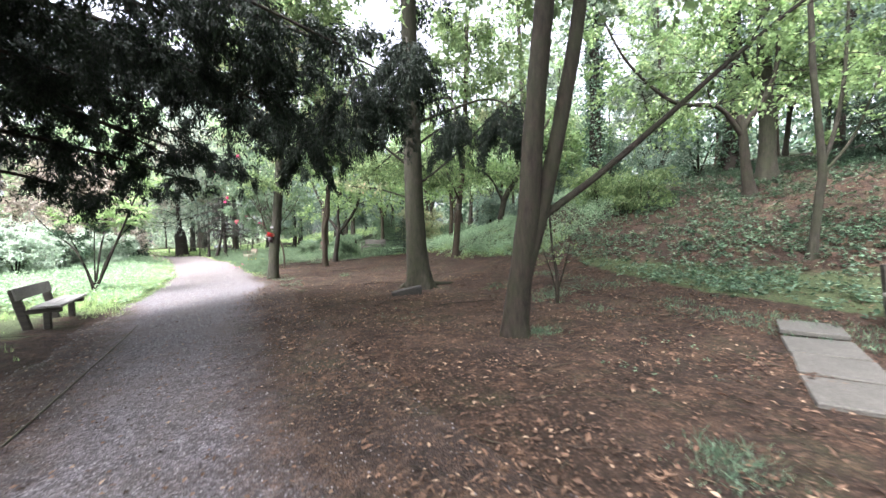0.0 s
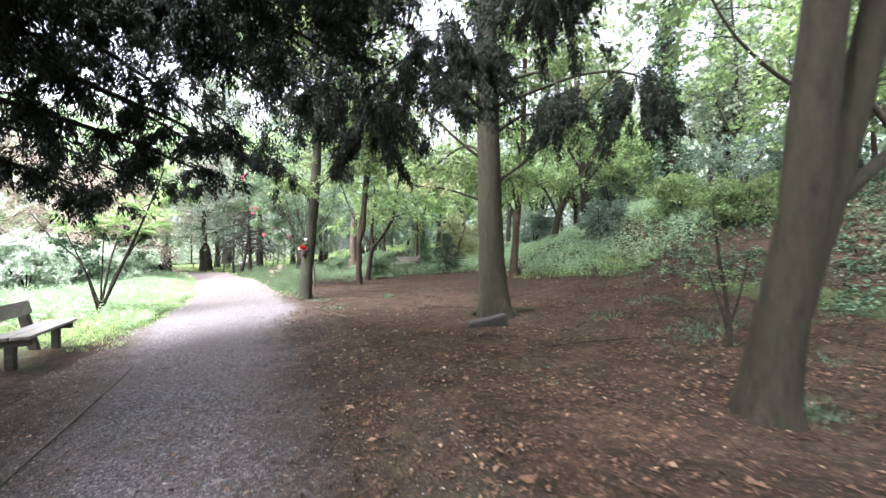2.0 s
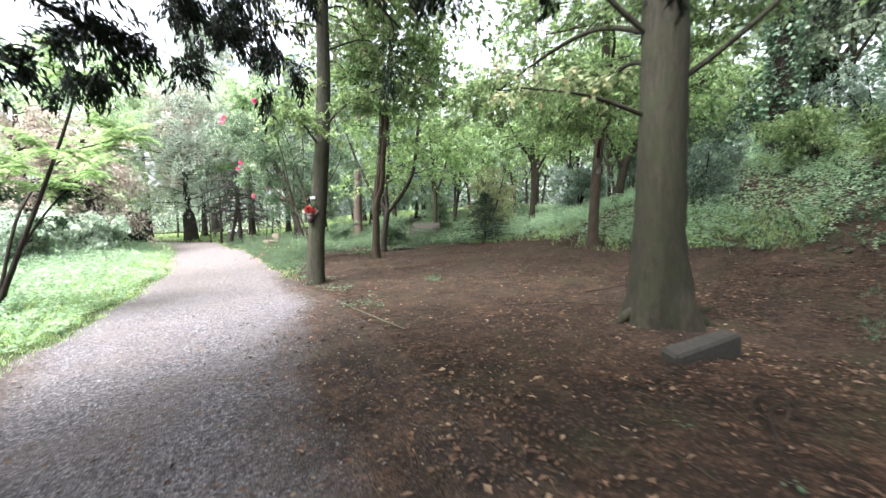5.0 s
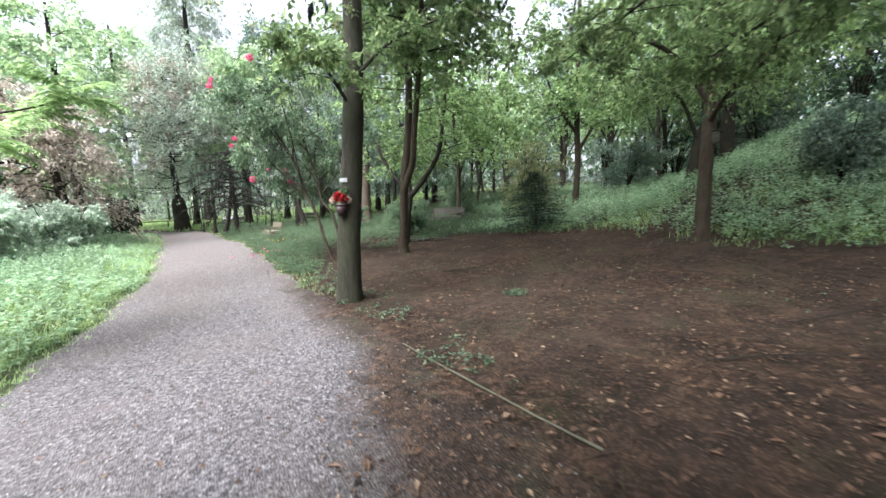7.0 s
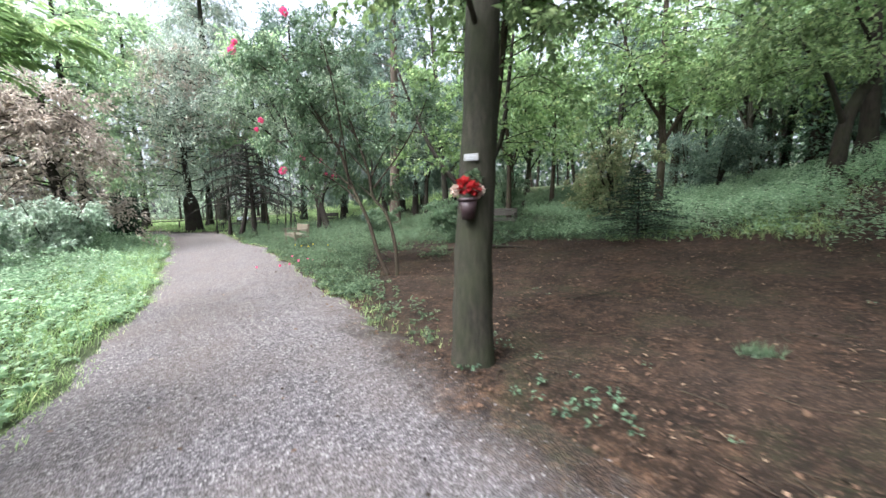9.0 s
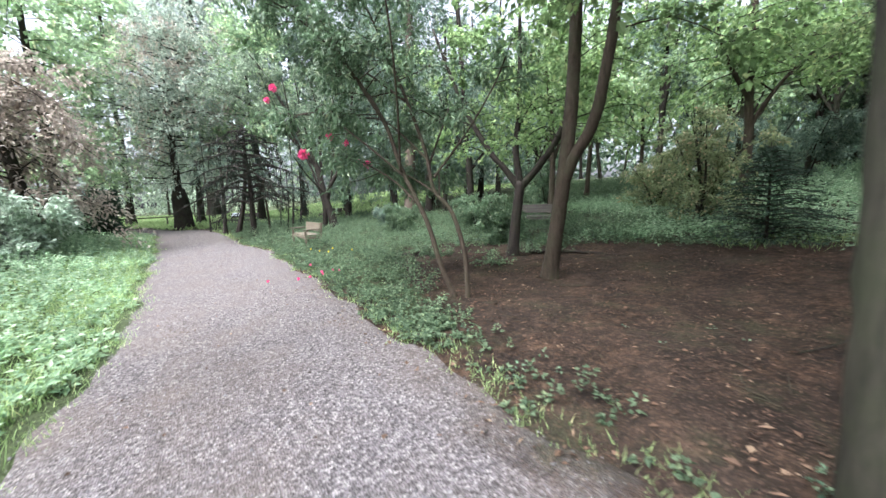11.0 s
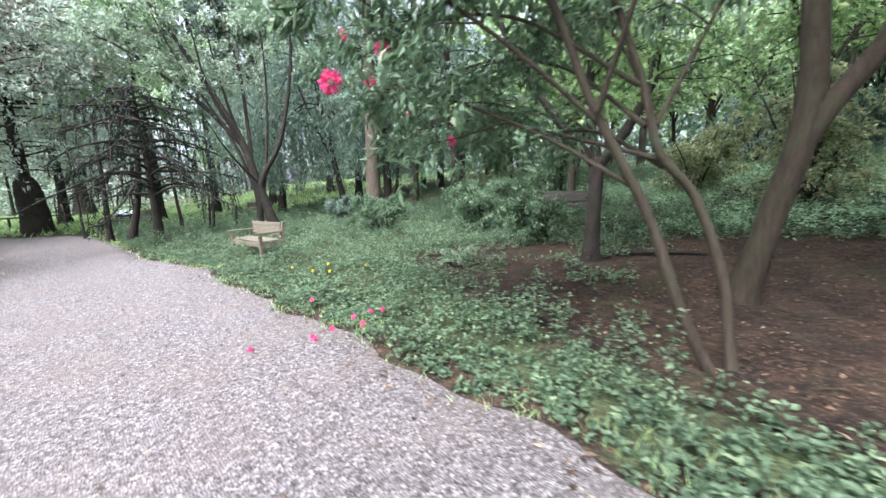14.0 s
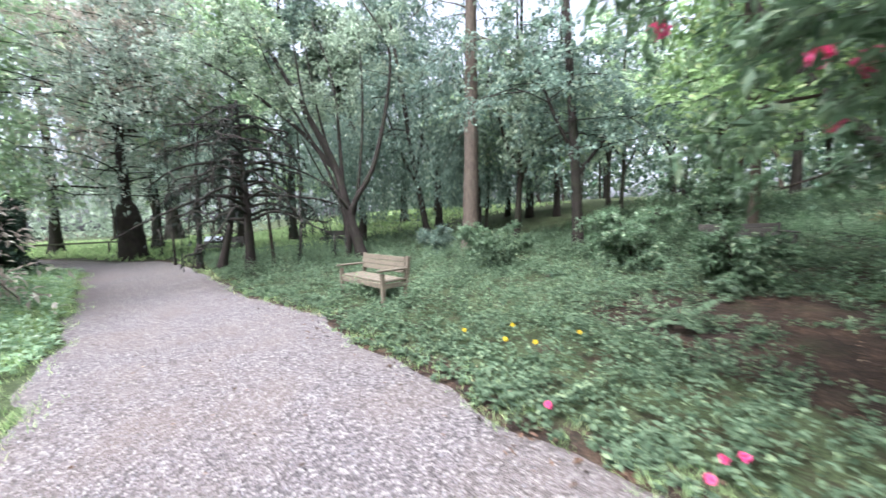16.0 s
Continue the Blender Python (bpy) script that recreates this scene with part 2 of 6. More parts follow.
MAT_STONEBLOCK = simple_material("mossy_stone", (0.012, 0.011, 0.0085), (0.038, 0.035, 0.027), 30, 0.9, 0.01)
MAT_SLAB = simple_material("concrete_slab", (0.04, 0.038, 0.03), (0.095, 0.09, 0.074), 45, 0.9, 0.003)
MAT_POT = simple_material("dark_plastic_pot", (0.025, 0.012, 0.014), (0.05, 0.026, 0.028), 30, 0.5, 0.001)
MAT_TAG = simple_material("white_tag", (0.24, 0.24, 0.24), (0.36, 0.36, 0.35), 60, 0.4, 0.0005)
MAT_BLUEGREY = simple_material("grey_metal", (0.45, 0.5, 0.55), (0.62, 0.66, 0.7), 30, 0.5, 0.001, None, 0.2)


# ---- geometry helpers ----
def mesh_object(name, verts, faces, mats, parent=None, label="", smooth=True):
    me = bpy.data.meshes.new(name)
    me.from_pydata([tuple(v) for v in verts], [], faces)
    for mt in mats if isinstance(mats, (list, tuple)) else [mats]:
        me.materials.append(mt)
    if smooth:
        me.polygons.foreach_set("use_smooth", [True] * len(me.polygons))
    me.update()
    ob = new(name, me)
    if parent:
        ob.parent = parent
    return tagged(ob, label)


def part(name, bm, mat, parent, label="", smooth=False):
    me = bpy.data.meshes.new(name)
    bm.to_mesh(me)
    bm.free()
    me.materials.append(mat)
    if smooth:
        me.polygons.foreach_set("use_smooth", [True] * len(me.polygons))
    ob = new(name, me)
    ob.parent = parent
    return tagged(ob, label)


def thing(name, m, label, category, group=""):
    ob = new(name)
    ob.empty_display_size = 0.2
    ob.matrix_world = m
    return tagged(ob, label, category, group)


def quads_object(name, V, mat, parent=None, label="", smooth=False):
    """One mesh of loose four-cornered leaves; V has the shape (leaves, 4, 3)."""
    n = len(V)
    me = bpy.data.meshes.new(name)
    me.vertices.add(n * 4)
    me.vertices.foreach_set("co", np.ascontiguousarray(V, dtype=np.float32).ravel())
    me.loops.add(n * 4)
    me.loops.foreach_set("vertex_index", np.arange(n * 4, dtype=np.int32))
    me.polygons.add(n)
    me.polygons.foreach_set("loop_start", np.arange(0, n * 4, 4, dtype=np.int32))
    me.polygons.foreach_set("use_smooth", np.full(n, smooth))
    me.materials.append(mat)
    me.update(calc_edges=True)
    me.validate()
    ob = new(name, me)
    if parent:
        ob.parent = parent
    return tagged(ob, label)


def unit(a):
    return a / np.maximum(np.linalg.norm(a, axis=-1, keepdims=True), 1e-9)


def leaf_quads(rng, P, D, L, W, tilt=0.6, fold=0.1, bend=0.15, at=0.45):
    """Folded, pointed leaves that start at P and point along D."""
    n = len(P)
    L = np.broadcast_to(L, n)[:, None] * rng.uniform(0.7, 1.25, (n, 1))
    W = np.broadcast_to(W, n)[:, None] * rng.uniform(0.75, 1.2, (n, 1))
    D = unit(D)
    N = np.array([0, 0, 1.0]) + rng.normal(0, tilt, (n, 3))
    S = unit(np.cross(D, N))
    N = np.cross(S, D)
    mid = P + D * L * at
    V = np.empty((n, 4, 3))
    V[:, 0], V[:, 1] = P, mid + S * W / 2 + N * L * fold
    V[:, 2], V[:, 3] = P + D * L - N * L * bend, mid - S * W / 2 + N * L * fold
    return V


def smooth_line(pts, per=5):
    """A curve through the points (Catmull-Rom)."""
    p = np.asarray(pts, float)
    if len(p) < 3:
        return np.linspace(p[0], p[-1], per + 1)
    q = np.vstack([2 * p[0] - p[1], p, 2 * p[-1] - p[-2]])
    out = []
    for i in range(1, len(q) - 2):
        for k in range(per):
            t = k / per
            a, b, c, d = q[i - 1:i + 3]
            out.append(0.5 * (2 * b + (c - a) * t + (2 * a - 5 * b + 4 * c - d) * t * t + (3 * b - a - 3 * c + d) * t ** 3))
    return np.array(out + [p[-1]])


class Tubes:
    """Tapered round branches gathered into one mesh."""

    def __init__(self):
        self.v, self.f, self.n = [], [], 0

    def add(self, line, r0, r1, sides=7, flare=0.0, rough=0.0, rng=None, power=1.0):
        line = np.asarray(line, float)
        k = len(line)
        T = unit(np.gradient(line, axis=0))
        ref = np.array([1.0, 0, 0]) if abs(T[0][0]) < 0.8 else np.array([0, 1.0, 0])
        A = unit(np.cross(T, ref))
        B = np.cross(T, A)
        dist = np.concatenate([[0], np.cumsum(np.linalg.norm(np.diff(line, axis=0), axis=1))])
        R = r0 + (r1 - r0) * (dist / dist[-1]) ** power
        R = R * (1 + flare * np.exp(-dist / (2.2 * r0)))
        ang = np.linspace(0, 2 * np.pi, sides, endpoint=False)
        RR = np.repeat(R[:, None], sides, 1)
        if rough:
            lobes = 1 + 0.35 * flare * np.exp(-dist / (1.6 * r0))[:, None] * np.sin(ang * 4 + 1.3)[None]
            RR = RR * lobes * (1 + rng.normal(0, rough, RR.shape))
        V = line[:, None] + RR[..., None] * (np.cos(ang)[None, :, None] * A[:, None] + np.sin(ang)[None, :, None] * B[:, None])
        n = self.n
        self.v.append(V.reshape(-1, 3))
        for i in range(k - 1):
            for j in range(sides):
                a, b = n + i * sides + j, n + i * sides + (j + 1) % sides
                self.f.append((a, b, b + sides, a + sides))
        self.f.append(tuple(n + (k - 1) * sides + j for j in range(sides)))
        self.n += k * sides
        return self

    def object(self, name, mat, parent=None, label=""):
        return mesh_object(name, np.vstack(self.v), self.f, mat, parent, label)


def box(bm, sx, sy, sz, m, bevel=0.006):
    """A bevelled board of that size, centred at the pose m."""
    r = bmesh.ops.create_cube(bm, size=1.0, matrix=m @ Matrix.Diagonal((sx, sy, sz, 1)))
    vs = r["verts"]
    es = list({e for v in vs for e in v.link_edges})
    bmesh.ops.bevel(bm, geom=es, offset=bevel, segments=1, affect="EDGES")
    return bm


def board(name, sx, sy, sz, m, mat, parent, label="", bevel=0.006):
    return part(name, box(bmesh.new(), sx, sy, sz, m, bevel), mat, parent, label)


# ---- lie of the land ----
def sm(a, b, x):
    t = np.clip((x - a) / (b - a), 0, 1)
    return t * t * (3 - 2 * t)


def left_edge(y):
    return np.interp(y, [-8, 3.4, 8, 10.5, 15, 18, 20, 24, 28, 33, 37, 39, 41, 44, 50], [-1.7, -1.5, -1.3, -1.0, -0.52, -0.3, -0.15, -0.4, -0.5, -0.85, -1.25, -2.6, -5.5, -10, -20]) + 0.06 * np.sin(y * 2.1) + 0.04 * np.sin(y * 5.3)


def right_edge(y):
    return np.interp(y, [-8, 3, 5, 9, 12, 14, 18, 21, 24, 25.6, 26.4, 27.4, 28.4, 32, 36, 39, 40.5, 42, 45, 50], [2.0, 2.05, 2.25, 2.6, 2.72, 2.62, 2.52, 2.62, 2.52, 2.5, 2.6, 2.35, 2.05, 1.85, 1.5, 1.0, 0.0, -1.5, -4, -9]) + 0.05 * np.sin(y * 2.7 + 1) + 0.03 * np.sin(y * 6.1)


def ground(x, y):
    """Height of the ground at x, y (arrays or numbers)."""
    x, y = np.asarray(x, float), np.asarray(y, float)
    u = x - (1.0 - sm(2, 9, y)) * sm(6, 9, x) - 2.2 * sm(16, 21, y) * sm(6, 9, x)
    z = np.interp(u, [-60, -8, -2, -0.6, 1, 2.6, 6.3, 9.4], [0.3, 0.1, 0.02, -0.07, 0, 0.08, 0.06, 0.48])
    z = z + np.interp(u, [9.4, 17, 27, 40], [0, 2.72, 4.7, 5.5]) * (1 - 0.55 * sm(11.5, 16.5, y))
    return z + 0.012 * np.clip(np.minimum(y, 60) - 22, 0, None)


def gz(x, y):
    return float(ground(x, y))


def litter_zone(x, y):
    """1 on the bare brown woodland floor, 0 where plants cover it."""
    inner = np.interp(y, [-9, 10, 12, 14, 17, 20, 22, 24], [1, 1.5, 2.6, 3.1, 3.4, 4.3, 5.0, 6.0])
    outer = np.interp(y, [-9, -1, 2, 7, 9, 12, 14, 16.5, 19.5, 20.4, 22, 24], [7.5, 7.6, 8.4, 10.2, 9.6, 9.5, 10.0, 9.2, 9.4, 8.8, 8.6, 7.5])
    return sm(-0.4, 0.3, x - inner) * (1 - sm(-0.4, 0.5, x - outer)) * (1 - sm(22.5, 24.5, y))


def green_zone(x, y):
    right = 1 - litter_zone(x, y)
    bank = sm(9, 11, x) * (1 - sm(22, 26, y))
    right = right * (1 - 0.62 * bank)
    left = (0.42 + 0.5 * np.maximum(sm(9.0, 12.5, y), sm(5.0, 9.0, y) * sm(1.7, 3.0, -x))) * (0.45 + 0.55 * np.maximum(sm(0.05, 0.5, left_edge(y) - x), 0.8 * sm(10, 12, y)))
    mid = (left_edge(y) + right_edge(y)) / 2
    return np.where(x < mid, left, np.where(y > 11, right * (0.62 + 0.38 * sm(0.05, 0.5, x - right_edge(y))) * (0.45 + 0.15 * sm(16.2, 17.6, y)), right * sm(4, 7, x)))


rng = np.random.default_rng(5)
xs = np.concatenate([[-600, -300, -150, -80, -50, -35, -25, -18], np.arange(-14, 22, 0.22), np.arange(22, 40, 1.0), [45, 60, 90, 160, 300, 600]])
ys = np.concatenate([[-600, -300, -120, -60, -30, -18], np.arange(-12, 46, 0.22), np.arange(46, 70, 1.2), [80, 100, 140, 200, 350, 600]])
GX, GY = np.meshgrid(xs, ys)
GZ = ground(GX, GY)
in_path = sm(0.02, 0.3, GX - left_edge(GY)) * sm(0.02, 0.3, right_edge(GY) - GX) * (GY < 50)
lumps = np.array([noise.noise(Vector((x * 0.7, y * 0.7, 3))) * 0.06 + noise.noise(Vector((x * 2.3, y * 2.3, 7))) * 0.022 for x, y in zip(GX.ravel(), GY.ravel())]).reshape(GX.shape)
near_things = (np.abs(GX) < 40) & (np.abs(GY) < 70)
GZ = GZ + np.where(near_things, lumps * (1 - in_path) * sm(0.0, 0.8, np.maximum(left_edge(GY) - GX, GX - right_edge(GY))), 0) - 0.05 * in_path
nx, ny = len(xs), len(ys)
idx = np.arange(nx * ny).reshape(ny, nx)
faces = np.stack([idx[:-1, :-1], idx[:-1, 1:], idx[1:, 1:], idx[1:, :-1]], -1).reshape(-1, 4).tolist()
ground_ob = mesh_object("ground", np.stack([GX, GY, GZ], -1).reshape(-1, 3), faces, MAT_GROUND)
tagged(ground_ob, "brown leaf-strewn woodland soil with patches of turf", "ground", "", "structure")
a = ground_ob.data.attributes.new("green", "FLOAT", "POINT")
a.data.foreach_set("value", green_zone(GX, GY).astype(np.float32).ravel())

# gravel path
py = np.arange(-11, 49.5, 0.2)
pu = np.linspace(0, 1, 25)
PX = left_edge(py)[:, None] * (1 - pu) + right_edge(py)[:, None] * pu
PY = np.repeat(py[:, None], len(pu), 1)
PZ = ground(PX, PY) + 0.012 + 0.03 * np.sin(np.pi * pu)[None] + np.where((pu == 0) | (pu == 1), -0.02, 0)
idx = np.arange(PX.size).reshape(PX.shape)
faces = np.stack([idx[:-1, :-1], idx[:-1, 1:], idx[1:, 1:], idx[1:, :-1]], -1).reshape(-1, 4).tolist()
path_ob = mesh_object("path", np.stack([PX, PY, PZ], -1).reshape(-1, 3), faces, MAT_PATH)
tagged(path_ob, "grey-mauve crushed gravel footpath with soft earthy edges", "path", "", "structure")
a = path_ob.data.attributes.new("soil", "FLOAT", "POINT")
soil_mix = (1 - sm(9, 12, PY)) * sm(0.45, 0.95, pu[None] + 0 * PY) * 0.95 + (0.85 - 0.6 * sm(10, 13, PY)) * (1 - sm(0, 0.16 + 0.21 * (1 - sm(8, 12, PY)), pu[None] + 0 * PY)) + (0.95 - 0.8 * sm(14, 17, PY)) * sm(0.72, 1, pu[None] + 0 * PY)
soil_mix = soil_mix + 0.3 * (1 - sm(3, 10, PY))
a.data.foreach_set("value", np.clip(soil_mix, 0, 1).astype(np.float32).ravel())

# share of the paler gravel tone, rising from y = 10 to y = 20
a = path_ob.data.attributes.new("far_tone", "FLOAT", "POINT")
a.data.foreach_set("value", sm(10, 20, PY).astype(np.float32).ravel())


def path_height(x, y):
    u = np.clip((x - left_edge(y)) / (right_edge(y) - left_edge(y)), 0, 1)
    return ground(x, y) + 0.012 + 0.03 * np.sin(np.pi * u)


# ---- trees ----
DOWN = np.array([0, 0, -1.0])


def along(line, f):
    """The point at the share f of a line's length."""
    d = np.concatenate([[0], np.cumsum(np.linalg.norm(np.diff(line, axis=0), axis=1))])
    return np.array([np.interp(f * d[-1], d, line[:, k]) for k in range(3)])


def grow(rng, hosts, n, length, rise, droop, subs, per, leaf, fmin=0.3, r=0.025, spread=0.5, sub_len=0.4, hang=0.2, twig=True, stray=0.75):
    """Side branches from the host lines; gives their wood and the leaf quads."""
    wood, P, D = Tubes(), [], []
    for i in range(n):
        line = hosts[i % len(hosts)]
        f = fmin + (1 - fmin) * rng.random() ** 0.8
        start = along(line, f)
        az = rng.uniform(0, 2 * np.pi)
        out = np.array([np.sin(az), np.cos(az), 0])
        ln = length * rng.uniform(0.55, 1.15) * (1.15 - 0.5 * f)
        up = rise + rng.normal(0, 0.18)
        p1 = start + (out + [0, 0, up]) * ln * 0.4 + rng.normal(0, 0.05, 3) * ln
        p2 = start + (out + [0, 0, up * 0.8]) * ln * 0.75 + DOWN * droop * ln * 0.35 + rng.normal(0, 0.06, 3) * ln
        p3 = start + (out + [0, 0, up * 0.6]) * ln + DOWN * droop * ln * 0.8 + rng.normal(0, 0.06, 3) * ln
        br = smooth_line([start, p1, p2, p3], 4 if twig else 2)
        wood.add(br, r * ln / length, r * 0.2, 5 if twig else 4)
        for _ in range(subs):
            g = rng.uniform(0.25, 1.0)
            b = br[int(g * (len(br) - 1))]
            d = unit(out * rng.uniform(0.2, 1) + rng.normal(0, spread, 3) + DOWN * hang * rng.uniform(0, 2))
            sl = ln * sub_len * rng.uniform(0.5, 1.2)
            e = b + d * sl + DOWN * hang * sl * 0.3
            tw = np.linspace(b, e, 3) + rng.normal(0, 0.02, (3, 3)) * sl
            if twig:
                wood.add(tw, r * 0.22, r * 0.08, 3)
            k = rng.random(per)[:, None]
            P.append(b * (1 - k) + e * k + rng.normal(0, leaf[0] * 0.35, (per, 3)))
            D.append(np.repeat(d[None], per, 0) + rng.normal(0, stray, (per, 3)) + DOWN * hang)
    P, D = np.vstack(P), np.vstack(D)
    return wood, leaf_quads(rng, P, D, leaf[0], leaf[1], leaf[2] if len(leaf) > 2 else 0.6)


def tree(name, label, base, trunk, r, bark, limbs=(), crowns=(), seed=0, flare=0.5, category="tree", group="", sides=14, wood_mat=None):
    """A tree: trunk through points given in world metres, limbs as (points, r0, r1), crowns as (leaf material, hosts, arguments of grow)."""
    rg = np.random.default_rng(seed + 100)
    b = np.array(base, float)
    t = thing(name, Matrix.Translation(base), label, category, group)
    line = smooth_line(np.asarray(trunk, float) - b, 6)
    line[0][2] -= 0.12
    Tubes().add(line, r[0], r[1], sides, flare, 0.025, rg).object("trunk", bark, t)
    lines = [line]
    for pts, r0, r1 in limbs:
        lb = smooth_line(np.asarray(pts, float) - b, 6)
        Tubes().add(lb, r0, r1, 9, 0.25 if r0 < 0.1 else 0.0, 0.02, rg).object("limb", bark, t)
        lines.append(lb)
    for mat, hosts, kw in crowns:
        wood, leaves = grow(rg, [lines[h] for h in hosts], **kw)
        wood.object("branchwork", wood_mat or bark, t)
        quads_object("crown", leaves, mat, t)
    return t


def stretch(pts, top):
    """The points, carried on straight to the height top."""
    a, b = np.array(pts[-2], float), np.array(pts[-1], float)
    d = (b - a) / max(b[2] - a[2], 0.1)
    rise = top - b[2]
    return [*pts, *(tuple(b + d * rise * k * np.array([0.5, 0.5, 1])) for k in (0.16, 0.4, 0.7, 1.0))]


# ---- woodland beside the path ----
# twin-stemmed tree at the edge of the path
a_base = (4.06, 2.77, gz(4.06, 2.77))
tree("twin_stem_tree", "twin-stemmed brown tree with one long low side branch", a_base,
     stretch([a_base, (4.09, 2.62, 1.0), (4.12, 2.5, 1.75), (4.14, 2.4, 2.8), (4.17, 2.28, 3.8), (4.2, 2.2, 4.6)], 10), (0.165, 0.06), MAT_BARK,
     limbs=[([(4.07, 2.72, 0.3), (4.12, 2.58, 0.95), (4.25, 2.45, 1.6), (4.36, 2.31, 2.32), (4.47, 2.15, 3.23), (4.6, 1.96, 4.6), (5.0, 1.7, 9)], 0.12, 0.05),
            ([(4.26, 2.42, 1.66), (4.72, 2.27, 1.96), (5.25, 2.05, 2.35), (6.0, 1.52, 3.1), (6.51, 1.09, 3.67), (7.4, 0.55, 4.46), (8.2, 0.1, 5.0)], 0.055, 0.016)],
     # high crown above the view, spread wide to shade the ground below
     crowns=[(MAT_BEECH, [0, 1], dict(n=130, length=4.6, rise=0.35, droop=0.2, subs=9, per=16, leaf=(0.19, 0.12, 0.5), fmin=0.62, twig=False)),
             (MAT_MAPLE, [2], dict(n=12, length=1.3, rise=0.1, droop=0.2, subs=5, per=9, leaf=(0.09, 0.06, 0.4), fmin=0.5, r=0.012))], seed=1)

sap = (6.36, 3.88, gz(6.36, 3.88))
tree("sapling", "thin leafless sapling with forked twigs beside a trunk", sap, [sap, (6.38, 3.9, 0.6), (6.32, 3.95, 1.2), (6.3, 4.0, 2.0)], (0.045, 0.012), MAT_BARK,
     limbs=[([(6.38, 3.9, 0.25), (6.47, 3.8, 0.7), (6.6, 3.7, 1.35)], 0.022, 0.006), ([(6.38, 3.9, 0.2), (6.3, 3.95, 0.6), (6.16, 4.05, 1.15)], 0.02, 0.006)],
     crowns=[(MAT_BEECH, [0, 1, 2], dict(n=12, length=0.4, rise=0.4, droop=0.2, subs=4, per=3, leaf=(0.05, 0.03), r=0.006, fmin=0.45))], seed=2, flare=0.2, sides=8)

# big straight trunk with dark drooping boughs
b_base = (5.52, 7.76, gz(5.52, 7.76))
tree("big_conifer", "tall straight conifer with flared roots and dark drooping evergreen boughs", b_base,
     stretch([b_base, (5.45, 7.74, 1.0), (5.4, 7.7, 1.9), (5.38, 7.67, 3.0), (5.4, 7.68, 4.4)], 15), (0.265, 0.12), MAT_BARK_GREEN,
     limbs=[([(5.45, 7.6, 2.8), (5.9, 7.35, 3.15), (6.4, 7.0, 3.65), (7.0, 6.6, 4.36), (7.9, 6.0, 5.3)], 0.035, 0.012),
            ([(5.3, 7.75, 2.45), (4.6, 8.1, 2.7), (3.95, 8.5, 2.8)], 0.03, 0.008),
            ([(5.3, 7.75, 3.3), (4.8, 8.0, 3.75), (4.4, 8.25, 4.2), (3.5, 8.6, 4.8)], 0.035, 0.012),
            ([(5.35, 7.6, 4.6), (4.2, 6.6, 4.8), (3.2, 5.8, 4.5), (2.65, 5.4, 3.5)], 0.04, 0.01),
            ([(5.45, 7.6, 4.8), (5.9, 6.9, 4.9), (5.7, 6.2, 4.5), (5.3, 5.7, 3.7)], 0.04, 0.01),
            ([(5.3, 7.7, 4.3), (3.8, 7.1, 4.6), (2.9, 6.9, 4.3), (2.45, 6.75, 3.2)], 0.04, 0.01),
            ([(5.5, 7.6, 4.4), (6.6, 6.4, 4.8), (6.4, 5.2, 4.3), (5.6, 4.6, 3.6)], 0.04, 0.01),
            ([(5.4, 7.6, 5.0), (4.6, 6.4, 5.3), (3.8, 5.0, 5.0), (3.15, 3.8, 4.0)], 0.04, 0.01),
            ([(5.35, 7.6, 4.7), (4.7, 6.8, 5.0), (4.0, 6.1, 4.7), (3.5, 5.6, 3.9)], 0.04, 0.01),
            ([(5.4, 7.75, 3.4), (5.6, 8.8, 3.9), (5.9, 10.4, 3.95), (5.8, 12.0, 3.5)], 0.04, 0.01),
            ([(5.45, 7.75, 3.0), (6.2, 8.6, 3.5), (7.2, 10.0, 3.6), (7.8, 11.2, 3.4)], 0.04, 0.01),
            ([(5.45, 7.65, 3.8), (6.4, 7.6, 4.4), (7.8, 8.2, 4.6), (9.0, 8.8, 4.4)], 0.04, 0.01)],
     crowns=[(MAT_BEECH, [10, 11, 12], dict(n=75, length=1.2, rise=0.05, droop=0.3, subs=7, per=11, leaf=(0.1, 0.065, 0.5), fmin=0.2, r=0.01)),
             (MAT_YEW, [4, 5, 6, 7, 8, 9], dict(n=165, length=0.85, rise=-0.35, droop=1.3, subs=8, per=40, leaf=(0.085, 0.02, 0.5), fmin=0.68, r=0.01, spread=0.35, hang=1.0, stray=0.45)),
             # upper crown, unseen, widened to darken the litter on the right
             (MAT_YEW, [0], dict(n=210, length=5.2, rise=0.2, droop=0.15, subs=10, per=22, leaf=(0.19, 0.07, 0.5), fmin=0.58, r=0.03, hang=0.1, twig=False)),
             (MAT_OLIVE, [1, 2, 3], dict(n=16, length=0.8, rise=0.15, droop=0.1, subs=6, per=9, leaf=(0.085, 0.05, 0.4), fmin=0.3, r=0.008, hang=0.05))], seed=3, flare=0.75, sides=20)
big_conifer = bpy.data.objects["big_conifer"]
rr = np.random.default_rng(8)
for az, ln in ((100, 1.4), (150, 0.7), (60, 0.9), (300, 0.7)):
    s, c = math.sin(radians(az)), math.cos(radians(az))
    pts = [(b_base[0] + s * d, b_base[1] + c * d, gz(b_base[0] + s * d, b_base[1] + c * d) + h) for d, h in ((0.2, 0.2), (0.42, 0.07), (ln * 0.7, 0.01), (ln, -0.06))]
    Tubes().add(smooth_line(np.array(pts) - np.array(b_base), 5), 0.09, 0.025, 8, 0, 0.05, rr).object("root", MAT_BARK_GREEN, big_conifer)

